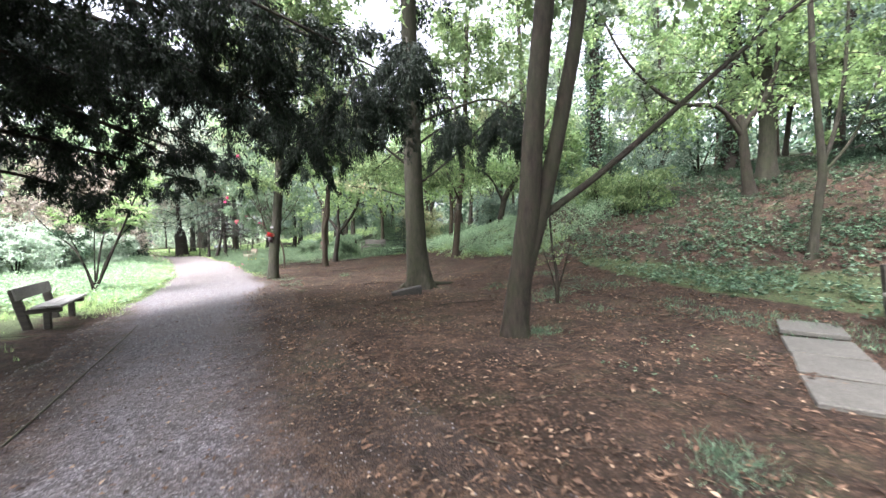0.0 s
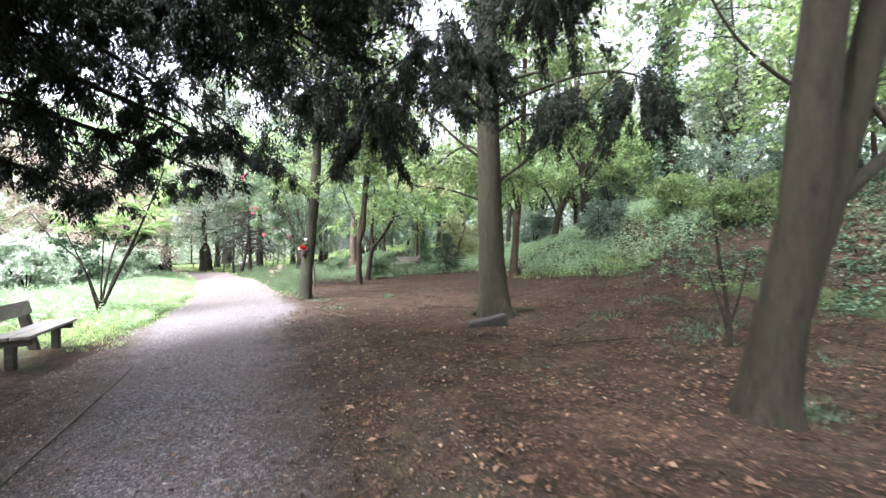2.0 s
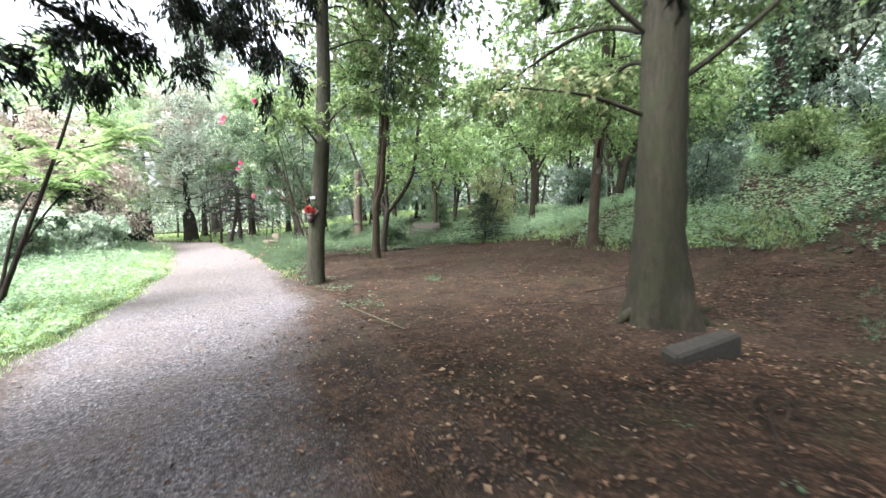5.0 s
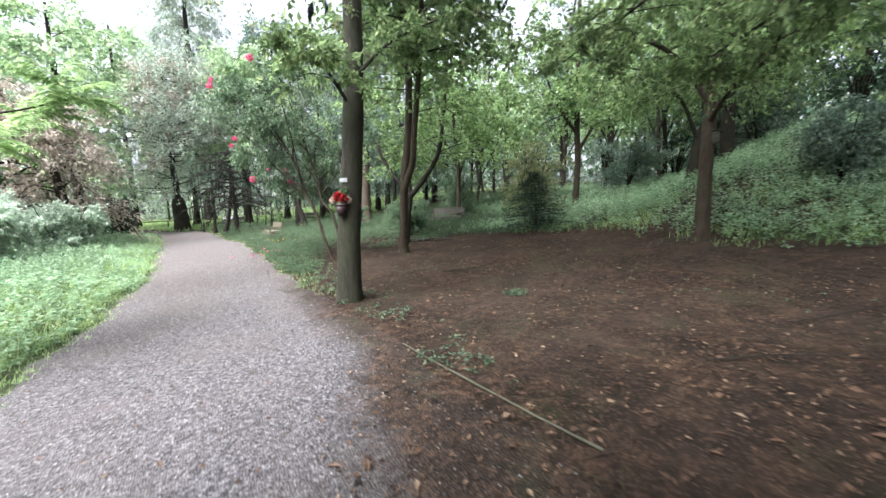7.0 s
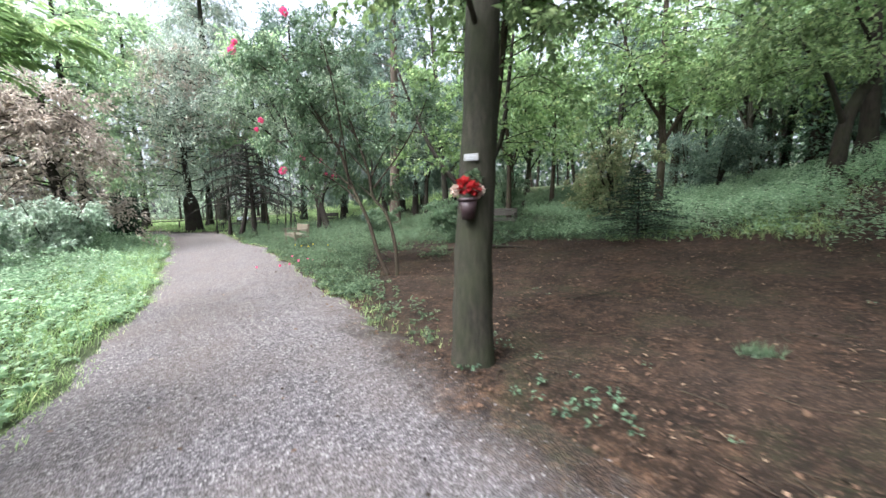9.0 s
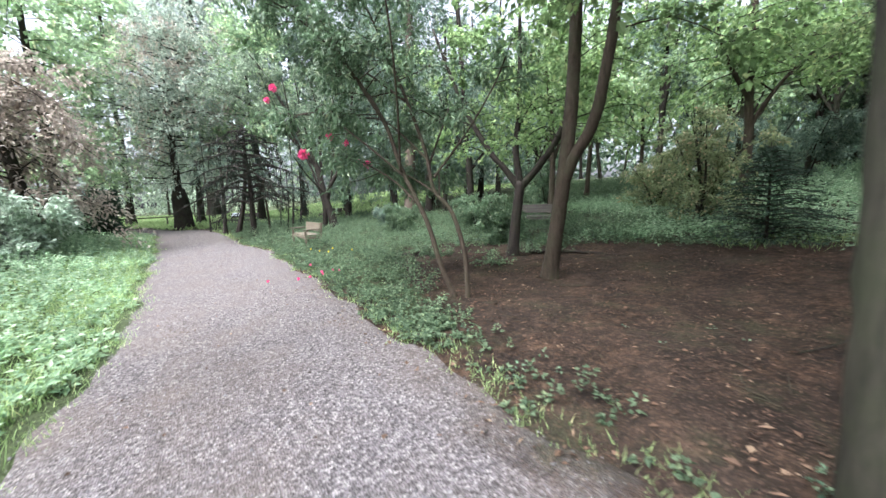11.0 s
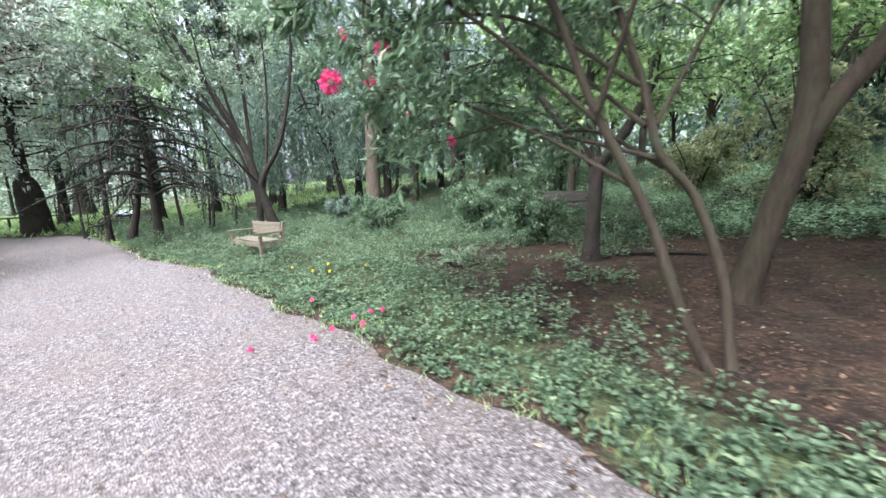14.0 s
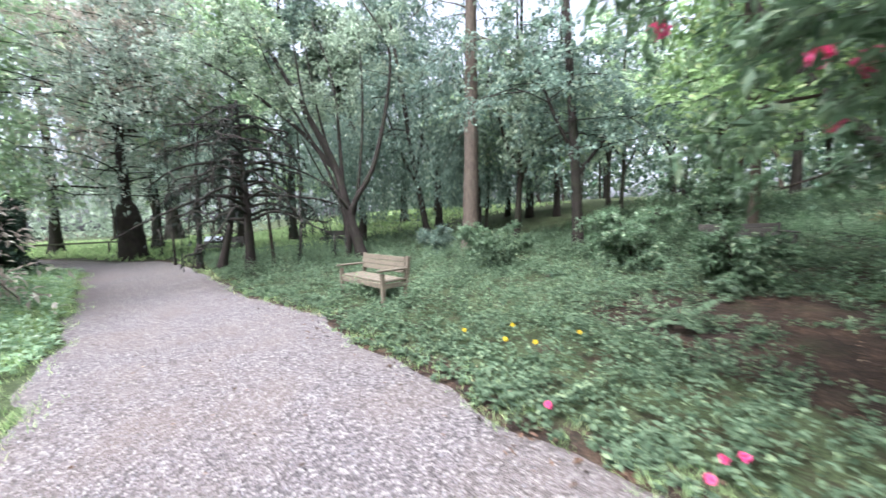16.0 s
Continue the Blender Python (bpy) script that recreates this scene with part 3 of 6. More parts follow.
# dark yew hanging over the path
y_base = (-5.6, 4.6, gz(-5.6, 4.6))
yew_limbs = []
for start, mid, end in (((-5.4, 4.8, 2.2), (-2.2, 7.6, 3.9), (1.35, 9.8, 3.2)), ((-5.4, 4.7, 1.9), (-2.6, 7.2, 3.3), (0.6, 9.6, 2.85)),
                        ((-5.5, 4.9, 1.6), (-3.4, 7.6, 2.9), (-0.9, 9.5, 2.4)), ((-5.4, 4.6, 2.4), (-3, 5.4, 3.9), (-0.3, 6.0, 3.6)),
                        ((-5.4, 4.6, 2.8), (-2, 5.0, 4.6), (2.1, 5.3, 4.1)), ((-5.5, 4.8, 3.0), (-2, 6.8, 4.9), (2.0, 7.9, 4.0)),
                        ((-5.6, 5.0, 1.5), (-4.6, 7.6, 2.7), (-3.0, 9.4, 2.6)), ((-5.6, 4.9, 2.2), (-3.6, 7.0, 4.4), (-1.2, 8.6, 4.3)),
                        ((-5.5, 4.6, 2.0), (-4.0, 6.0, 3.2), (-2.0, 7.6, 2.9)), ((-5.5, 4.4, 2.6), (-2.5, 4.0, 4.2), (0.3, 3.6, 4.4)),
                        ((-5.5, 4.6, 3.4), (-2.4, 7.2, 5.6), (1.2, 10.2, 4.9)), ((-5.5, 4.6, 3.2), (-2.2, 4.6, 5.4), (2.8, 6.4, 5.2)),
                        ((-5.4, 4.6, 2.6), (-1.6, 5.8, 4.4), (2.0, 5.7, 3.5)), ((-5.5, 4.8, 3.0), (-1.5, 7.6, 4.9), (3.2, 9.8, 3.8)), ((-5.5, 4.7, 2.8), (-1.0, 6.6, 4.9), (2.6, 7.3, 4.0)), ((-5.4, 4.6, 3.0), (-1.4, 5.0, 4.9), (3.4, 5.0, 4.3)),
                        ((-5.5, 4.7, 2.4), (-2.6, 7.4, 4.2), (0.4, 9.0, 3.2)), ((-5.5, 4.8, 2.0), (-3.2, 7.8, 3.4), (-0.6, 9.8, 2.75)), ((-5.4, 4.5, 2.9), (-1.6, 4.2, 4.6), (2.2, 3.9, 4.0)), ((-5.4, 4.7, 3.0), (-1.4, 7.2, 4.9), (2.0, 8.6, 3.9)), ((-5.4, 4.7, 2.8), (-1.8, 7.6, 4.5), (1.0, 9.2, 3.35)),
                        # three added limbs, out of view, that only shade the start of the path
                        ((-5.5, 4.4, 2.8), (-2.5, 2.6, 4.8), (1.2, 1.4, 4.8)), ((-5.6, 4.2, 2.6), (-3.0, 0.2, 4.7), (0.6, -2.0, 4.8)), ((-5.6, 4.2, 2.6), (-4.4, 0.6, 4.4), (-2.2, -2.0, 4.6))):
    yew_limbs.append(([start, tuple((np.array(start) + np.array(mid)) / 2 + [0, 0, 0.25]), mid, tuple((np.array(mid) * 0.45 + np.array(end) * 0.55) + [0, 0, 0.15]), end], 0.09, 0.012))
tree("yew_tree", "old dark yew whose low boughs hang over the gravel path", y_base, [y_base, (-5.6, 4.6, 1.5), (-5.5, 4.7, 3.0), (-5.4, 4.6, 6.5)], (0.4, 0.12), MAT_BARK_DARK,
     limbs=yew_limbs,
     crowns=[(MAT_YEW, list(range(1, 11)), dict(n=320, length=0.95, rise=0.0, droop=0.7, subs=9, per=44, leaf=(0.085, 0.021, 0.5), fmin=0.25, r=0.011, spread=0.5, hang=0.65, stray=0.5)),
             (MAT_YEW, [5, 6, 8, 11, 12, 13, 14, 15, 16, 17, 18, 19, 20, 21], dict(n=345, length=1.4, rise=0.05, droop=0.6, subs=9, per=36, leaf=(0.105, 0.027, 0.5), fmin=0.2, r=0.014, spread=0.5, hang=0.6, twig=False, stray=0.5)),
             # coarse leaves on the unseen limbs, put there to block light
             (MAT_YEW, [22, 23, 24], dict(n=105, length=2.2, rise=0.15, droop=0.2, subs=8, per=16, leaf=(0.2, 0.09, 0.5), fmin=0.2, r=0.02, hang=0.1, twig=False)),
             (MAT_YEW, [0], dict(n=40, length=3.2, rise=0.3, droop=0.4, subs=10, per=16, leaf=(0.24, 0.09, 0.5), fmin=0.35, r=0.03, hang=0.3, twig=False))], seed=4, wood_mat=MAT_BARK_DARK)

# trunk with the flower pot
c_base = (2.88, 13.7, gz(2.88, 13.7))
tree("smooth_trunk_tree", "slim smooth-barked tree with a flower pot fixed to it", c_base,
     stretch([c_base, (2.97, 13.76, 1.06), (3.11, 13.82, 2.09), (3.27, 13.92, 3.38), (3.4, 14.08, 4.7)], 12), (0.18, 0.09), MAT_BARK_GREEN,
     limbs=[([(3.22, 13.9, 3.0), (2.7, 13.6, 3.5), (2.1, 13.3, 3.6)], 0.03, 0.01), ([(3.2, 13.9, 3.4), (3.8, 13.6, 4.0), (4.6, 13.3, 4.4)], 0.035, 0.01)],
     crowns=[(MAT_OLIVE, [0], dict(n=64, length=2.8, rise=0.2, droop=0.3, subs=8, per=16, leaf=(0.1, 0.065, 0.6), fmin=0.42)),
             # extra overhead crown, out of view, added to shade path and soil
             (MAT_BEECH, [0], dict(n=90, length=4.4, rise=0.3, droop=0.2, subs=9, per=16, leaf=(0.18, 0.12, 0.5), fmin=0.62, twig=False)),
             (MAT_BEECH, [1, 2], dict(n=36, length=0.75, rise=0.1, droop=0.25, subs=6, per=10, leaf=(0.1, 0.065, 0.6), fmin=0.2, r=0.01)),
             (MAT_OLIVE, [0], dict(n=60, length=0.6, rise=0.2, droop=0.3, subs=4, per=8, leaf=(0.07, 0.05, 0.6), fmin=0.3, r=0.008))], seed=5, flare=0.25)

# forked tree with an S-shaped trunk
d_base = (6.17, 18.31, gz(6.17, 18.31))
tree("forked_tree", "leaning tree that forks at head height, with a brown-green trunk", d_base,
     stretch([d_base, (6.13, 18.18, 0.6), (6.11, 18.05, 1.2), (6.07, 17.92, 1.8), (6.12, 17.88, 2.4), (6.26, 17.92, 3.1), (6.4, 17.98, 4.0)], 11), (0.135, 0.055), MAT_BARK_BROWN,
     limbs=[([(6.07, 17.93, 1.7), (6.08, 17.72, 2.15), (6.14, 17.5, 2.5), (6.12, 17.32, 2.85), (6.1, 17.2, 3.3), (6.15, 17.1, 4.0), (6.3, 17.0, 5.4), (6.5, 16.9, 8)], 0.1, 0.045)],
     crowns=[(MAT_MAPLE, [0, 1], dict(n=42, length=2.7, rise=0.25, droop=0.3, subs=9, per=15, leaf=(0.13, 0.09, 0.5), fmin=0.33, twig=False)),
             # second, higher crown added for its shade, mostly above the view
             (MAT_BEECH, [0, 1], dict(n=60, length=3.6, rise=0.3, droop=0.3, subs=9, per=15, leaf=(0.17, 0.12, 0.5), fmin=0.55, twig=False))], seed=6)
# tree with a bird box and reddish bark
f_base = (9.55, 11.66, gz(9.55, 11.66))
tree("bird_box_tree", "brown tree with reddish peeled bark and wide leafy boughs", f_base,
     stretch([f_base, (9.70, 11.70, 1.4), (9.85, 11.74, 2.4), (10.10, 11.77, 3.84), (10.38, 11.84, 5.6)], 11), (0.135, 0.07), MAT_BARK_BROWN,
     limbs=[([(9.97, 11.80, 3.3), (9.63, 12.11, 4.0), (9.17, 12.47, 4.5), (7.80, 12.84, 4.6), (6.40, 12.64, 4.0)], 0.06, 0.015),
            ([(9.90, 11.74, 2.9), (9.20, 11.14, 3.3), (8.40, 10.34, 3.5), (7.20, 9.84, 3.9)], 0.05, 0.012),
            ([(10.05, 11.74, 3.9), (9.40, 11.04, 4.8), (8.20, 10.24, 5.2), (6.80, 10.64, 4.9)], 0.05, 0.012)],
     crowns=[(MAT_MAPLE, [1, 2, 3], dict(n=58, length=1.7, rise=0.1, droop=0.2, subs=8, per=13, leaf=(0.09, 0.058, 0.35), fmin=0.25, r=0.014, hang=0.05)),
             (MAT_BEECH, [0], dict(n=50, length=3.6, rise=0.3, droop=0.3, subs=10, per=14, leaf=(0.19, 0.12, 0.5), fmin=0.55, twig=False))], seed=8)
bb = thing("bird_box", pose(9.7, 11.53, 2.55, 0, 0, 20), "small dark weathered wooden bird box fixed on a trunk", "bird box")
board("box", 0.14, 0.13, 0.22, pose(0, 0, 0), MAT_DARKWOOD, bb)
board("roof", 0.19, 0.2, 0.02, pose(0, -0.02, 0.125, 12), MAT_DARKWOOD, bb)

# tree with the low open fork
h_base = (7.42, 20.62, gz(7.42, 20.62))
tree("spreading_tree", "dark-trunked tree that spreads into three limbs at head height", h_base, [h_base, (7.6, 20.64, 1.19), (7.75, 20.66, 1.9)], (0.13, 0.12), MAT_BARK_DARK,
     limbs=[([(7.72, 20.67, 1.75), (7.51, 21.02, 2.3), (7.3, 21.33, 2.74), (6.96, 21.99, 4.01), (6.5, 22.6, 6)], 0.09, 0.03),
            ([(7.74, 20.65, 1.75), (8.19, 20.34, 2.39), (8.56, 20.12, 3.04), (8.83, 20.05, 3.88), (9.2, 20, 6.5)], 0.1, 0.04),
            ([(7.74, 20.66, 1.8), (7.79, 20.86, 2.8), (7.99, 20.92, 3.94), (8.1, 21, 7)], 0.09, 0.03)],
     crowns=[(MAT_MAPLE, [1, 2, 3], dict(n=66, length=2.1, rise=0.15, droop=0.35, subs=8, per=15, leaf=(0.12, 0.085, 0.3), fmin=0.2, r=0.018, hang=0.08))], seed=9)
lg = thing("fallen_log", pose(0, 0, 0), "mossy fallen log half sunk in leaf litter", "log")
Tubes().add(smooth_line([(7.9, 20.5, gz(7.9, 20.5) + 0.05), (8.2, 19.9, gz(8.2, 19.9) + 0.06), (8.3, 19.1, gz(8.3, 19.1) + 0.04), (8.2, 18.2, gz(8.2, 18.2))], 5), 0.05, 0.025, 10, 0, 0.14, rng).object("log", MAT_BARK_DARK, lg)


# rhododendron with pink flowers over the path
def truss(where, size, mat, seed, name="flower_head", label="round pink rhododendron flower head among dark leaves", parent=None):
    """A rounded head of open funnel-shaped flowers."""
    rg = np.random.default_rng(seed)
    n = 90
    d = unit(rg.normal(0, 1, (n, 3)) + [0, 0, 0.3])
    V = leaf_quads(rg, d * size * 0.25, d + rg.normal(0, 0.3, (n, 3)), size * 0.5, size * 0.4, 1.0, 0.05, 0.15, 0.7)
    ob = quads_object(name, V, mat, parent)
    ob.location = where
    return tagged(ob, label, "flower", "pink flowers on the shrub") if parent is None else tagged(ob, label)


r_base = (4.1, 18.13, gz(4.1, 18.13))
stems = [[(4.0, 18.19, 0.0), (3.87, 18.4, 0.53), (3.78, 18.59, 1.16), (3.67, 18.76, 1.59), (3.54, 18.97, 2.08), (3.4, 19.24, 2.85), (3.0, 19.7, 3.8), (2.6, 20.3, 5.0)],
         [(4.14, 18.1, 0.0), (4.17, 18.2, 0.72), (4.09, 18.4, 1.36), (3.91, 18.61, 1.71), (3.88, 18.75, 2.27), (3.72, 19.06, 3.18), (3.6, 19.6, 4.2), (3.3, 20.2, 5.6)],
         [(3.72, 18.7, 1.45), (3.6, 19.4, 1.9), (3.3, 20.2, 2.3), (3.0, 20.9, 2.5)],
         [(3.95, 18.6, 1.65), (4.0, 19.5, 1.95), (4.0, 20.4, 2.2), (3.9, 21.2, 2.2)],
         [(3.6, 18.9, 1.9), (3.1, 19.4, 2.5), (2.7, 20.0, 3.0), (2.4, 20.7, 3.1)],
         [(3.9, 18.7, 2.1), (4.4, 19.1, 2.7), (4.9, 19.6, 3.2), (5.2, 20.2, 3.3)],
         [(3.4, 19.2, 2.8), (2.8, 19.5, 3.8), (2.2, 19.8, 4.4), (1.8, 20.3, 4.8)],
         [(3.5, 18.9, 2.0), (3.3, 18.5, 2.9), (3.1, 18.2, 3.7), (2.9, 18.0, 4.4)],
         [(3.95, 18.65, 1.9), (4.5, 18.5, 2.6), (4.9, 18.3, 3.3), (5.2, 18.2, 4.0)],
         [(4.0, 18.6, 1.6), (4.5, 19.4, 2.0), (4.9, 20.4, 2.0), (5.2, 21.4, 1.7)], [(3.9, 18.7, 1.9), (4.3, 19.6, 2.6), (4.4, 20.6, 2.9), (4.3, 21.6, 2.8)],
         [(3.88, 18.75, 2.2), (3.65, 19.7, 2.9), (3.5, 20.7, 3.1), (3.3, 21.5, 2.95)], [(3.72, 19.06, 3.1), (3.45, 20.1, 3.8), (3.3, 21.1, 4.0), (3.1, 21.9, 3.9)]]
rhodo = tree("rhododendron", "tall leaning rhododendron with two bare stems and long dark leaves", r_base, stems[0], (0.045, 0.018), MAT_BARK_BROWN,
             limbs=[(s, 0.042 if i == 0 else 0.02, 0.01) for i, s in enumerate(stems[1:])],
             crowns=[(MAT_RHODO, [2, 3, 4, 5, 6, 8, 9, 10, 11, 12], dict(n=105, length=0.85, rise=0.1, droop=0.35, subs=6, per=10, leaf=(0.15, 0.045, 0.5), fmin=0.4, r=0.01, hang=0.3)),
                     (MAT_RHODO, [0, 1], dict(n=62, length=1.4, rise=0.25, droop=0.25, subs=7, per=12, leaf=(0.14, 0.04, 0.5), fmin=0.5, r=0.012, hang=0.25))], seed=10, flare=0.2, category="shrub", sides=9)
for i, (x, y, z, s) in enumerate([(1.66, 20.56, 4.96, 0.2), (1.72, 20.5, 5.1, 0.13), (2.6, 19.55, 5.5, 0.18), (2.51, 20.77, 2.44, 0.2), (2.95, 20.6, 2.74, 0.15),
                                  (3.71, 20.76, 2.27, 0.17), (3.57, 20.94, 2.34, 0.14), (3.65, 21.8, 2.83, 0.14), (4.18, 20.95, 2.06, 0.12), (3.2, 21.6, 3.2, 0.12), (2.2, 21.4, 3.7, 0.15), (2.1, 21.5, 3.5, 0.12)]):
    truss(Vector((x, y, z)) - Vector(r_base), s * 0.7, MAT_PINK, 300 + i, "flower_head", "round pink flower head", rhodo)

# shrub with leaning stems and feathery yellow-green leaves
s_base = (-2.0, 14.13, gz(-2, 14.13))
tree("feathery_shrub", "open shrub with dark leaning stems and feathery yellow-green leaf tufts", s_base, [s_base, (-1.5, 13.85, 1.23), (-1.1, 13.65, 2.2), (-0.75, 13.45, 3.1), (-0.55, 13.33, 3.7)], (0.045, 0.015), MAT_BARK_DARK,
     limbs=[([(-1.95, 14.1, 0.2), (-2.38, 14.4, 1.36), (-2.96, 14.76, 1.96), (-3.4, 15, 2.6)], 0.035, 0.01), ([(-1.9, 14.1, 0.2), (-1.7, 14.3, 1.0), (-1.3, 14.5, 1.8), (-0.9, 14.6, 2.3)], 0.03, 0.01),
            ([(-1.95, 14.1, 0.15), (-1.95, 14.3, 1.2), (-1.9, 14.3, 2.2)], 0.025, 0.01), ([(-2.0, 14.1, 0.15), (-2.2, 13.9, 1.2), (-2.5, 13.8, 2.1)], 0.022, 0.01)],
     crowns=[(MAT_IVY, [2, 3, 4], dict(n=30, length=0.5, rise=0.3, droop=0.1, subs=5, per=12, leaf=(0.07, 0.04), fmin=0.45, r=0.008))], seed=11, flare=0.2, category="shrub", sides=8)


def frond_tuft(where, size, n, mat, seed, parent):
    """Arching feather-shaped leaves that spread from one point."""
    rg = np.random.default_rng(seed)
    for i in range(n):
        P, D, L = [], [], []
        az, up = rg.uniform(0, 2 * np.pi), rg.uniform(-0.2, 1.3)
        o = np.array([np.sin(az), np.cos(az), 0])
        ln = size * rg.uniform(0.7, 1.1)
        k = np.linspace(0.15, 1, 15)
        rib = o * ln * k[:, None] + np.array([0, 0, 1]) * (up * ln * k - 0.55 * ln * k ** 2.2)[:, None]
        s = np.cross(o, [0, 0, 1])
        for sgn in (-1, 1):
            P.append(rib)
            D.append(s * sgn + o * 0.45 + np.array([0, 0, -0.25]) + rg.normal(0, 0.06, (15, 3)))
            L.append(ln * 0.3 * np.sin(np.pi * np.clip(k * 0.85 + 0.12, 0, 1)))
        P, D, L = np.vstack(P), np.vstack(D), np.concatenate(L)
        ob = quads_object("frond", leaf_quads(rg, P, D, L, L * 0.32 + 0.004, 0.15, 0.03, 0.12), mat, parent)
        ob.location = where


shrub_ob = bpy.data.objects["feathery_shrub"]
for i, (x, y, z) in enumerate([(-1.95, 14.3, 2.25), (-1.6, 14.0, 2.35), (-2.4, 14.0, 2.2), (-0.9, 14.6, 2.4), (-1.3, 14.4, 2.1), (-0.6, 13.3, 3.75), (-1.0, 13.6, 2.6), (-0.45, 17.3, 3.6), (-0.75, 17.6, 3.75), (-1.1, 17.2, 3.2)]):
    frond_tuft(Vector((x, y, z)) - Vector(s_base), 0.62 if i < 7 else 0.8, 13, MAT_MAPLE, 500 + i, shrub_ob)
Tubes().add(smooth_line(np.array([(-1.95, 14.2, 0.3), (-1.8, 15.0, 1.8), (-1.4, 16.1, 2.9), (-1.05, 16.9, 3.3), (-0.6, 17.5, 3.65)]) - np.array(s_base), 5), 0.03, 0.01, 7).object("limb", MAT_BARK_DARK, shrub_ob)

# small fir on the litter
def fir(name, label, base, height, radius, seed, mat, whorls=16):
    rg = np.random.default_rng(seed)
    t = thing(name, Matrix.Translation(base), label, "fir")
    Tubes().add(np.array([(0, 0, -0.1), (0.02, 0, height * 0.5), (0, 0.02, height)]), 0.04, 0.008, 7).object("trunk", MAT_BARK_DARK, t)
    wood, P, D = Tubes(), [], []
    for i in range(whorls):
        f = i / whorls
        for k in range(7):
            az = rg.uniform(0, 2 * np.pi)
            o = np.array([np.sin(az), np.cos(az), 0])
            ln = radius * (1 - f) ** 0.8 * rg.uniform(0.6, 1.1) + 0.06
            b = np.array([0, 0, height * (0.06 + 0.92 * f)])
            br = smooth_line([b, b + o * ln * 0.5 + [0, 0, 0.05], b + o * ln + [0, 0, -0.05 * ln]], 4)
            wood.add(br, 0.01, 0.003, 4)
            m = int(40 * ln / radius) + 14
            u = rg.random(m)
            s = np.cross(o, [0, 0, 1])
            P.append(b + o * (u * ln)[:, None] + s * (rg.normal(0, 0.28, m) * ln * np.minimum(u + 0.1, 1.1 - u))[:, None])
            D.append(np.repeat(o[None], m, 0) + rg.normal(0, 0.5, (m, 3)))
    wood.object("branchwork", MAT_BARK_DARK, t)
    quads_object("crown", leaf_quads(rg, np.vstack(P), np.vstack(D), 0.09, 0.025, 0.5), mat, t)
    return t


fir("small_fir", "small bushy dark green fir growing from the leaf litter", (9.6, 16.2, gz(9.6, 16.2)), 1.85, 1.25, 21, MAT_FIR, 20)


def shrub(name, label, base, height, radius, seed, mat, leaf, n=60, bark=MAT_BARK, subs=7, per=12, category="shrub", group="", droop=0.3):
    rg = np.random.default_rng(seed)
    t = thing(name, Matrix.Translation(base), label, category, group)
    wood, lines = Tubes(), []
    for k in range(7):
        az = rg.uniform(0, 2 * np.pi)
        o = np.array([np.sin(az), np.cos(az), 0]) * radius * rg.uniform(0.2, 0.75)
        ln = smooth_line([(0, 0, -0.1), o * 0.4 + [0, 0, height * 0.4], o + [0, 0, height * rg.uniform(0.65, 0.95)]], 4)
        wood.add(ln, 0.03 * height / 2, 0.008, 5)
        lines.append(ln)
    wood.object("stemwork", bark, t)
    w2, leaves = grow(rg, lines, n, radius * 0.6, 0.25, droop, subs, per, leaf, fmin=0.12, r=0.01, twig=False)
    w2.object("branchwork", bark, t)
    quads_object("crown", leaves, mat, t)
    return t


shrub("bronze_shrub", "bronze-tinted green shrub behind a small fir", (11.2, 17.9, gz(11.2, 17.9)), 3.2, 1.6, 31, MAT_OLIVE, (0.09, 0.05), 80)

# ---- trees on the bank ----
q_base = (11.05, 1.18, gz(11.05, 1.18))
tree("thin_tree", "thin pale-barked tree on the ivy bank that splits into upright stems", q_base, stretch([q_base, (11.25, 1.12, 1.9), (11.33, 1.09, 2.68), (11.28, 1.22, 4.56)], 9), (0.085, 0.03), MAT_BARK_GREEN,
     limbs=[([(11.32, 1.1, 2.6), (11.6, 0.95, 3.4), (11.8, 0.85, 4.6), (11.9, 0.8, 7)], 0.045, 0.02), ([(11.3, 1.1, 2.4), (11.9, 0.7, 3.3), (12.3, 0.4, 4.6)], 0.035, 0.015)],
     crowns=[(MAT_MAPLE, [0, 1, 2], dict(n=36, length=1.8, rise=0.3, droop=0.4, subs=7, per=12, leaf=(0.11, 0.08), fmin=0.4, r=0.015))], seed=41)
p_base = (15.57, 3.55, gz(15.57, 3.55))
tree("crooked_tree", "crooked small tree on a bare mound with long arching branches", p_base, [p_base, (15.5, 3.65, 3.4), (15.45, 3.7, 4.35), (15.42, 3.77, 5.0)], (0.17, 0.11), MAT_BARK,
     limbs=[([(15.45, 3.7, 4.3), (14.81, 4.18, 5.29), (13.61, 5.01, 5.52), (12.46, 5.85, 6.85), (11.79, 6.39, 8.52)], 0.08, 0.025),
            ([(15.45, 3.7, 4.6), (16.39, 3.17, 6.2), (16.65, 3.1, 8.7), (16.8, 3, 11)], 0.09, 0.03)],
     crowns=[(MAT_MAPLE, [1, 2], dict(n=60, length=2.6, rise=0.1, droop=0.4, subs=8, per=13, leaf=(0.14, 0.095, 0.4), fmin=0.15, r=0.02))], seed=42)
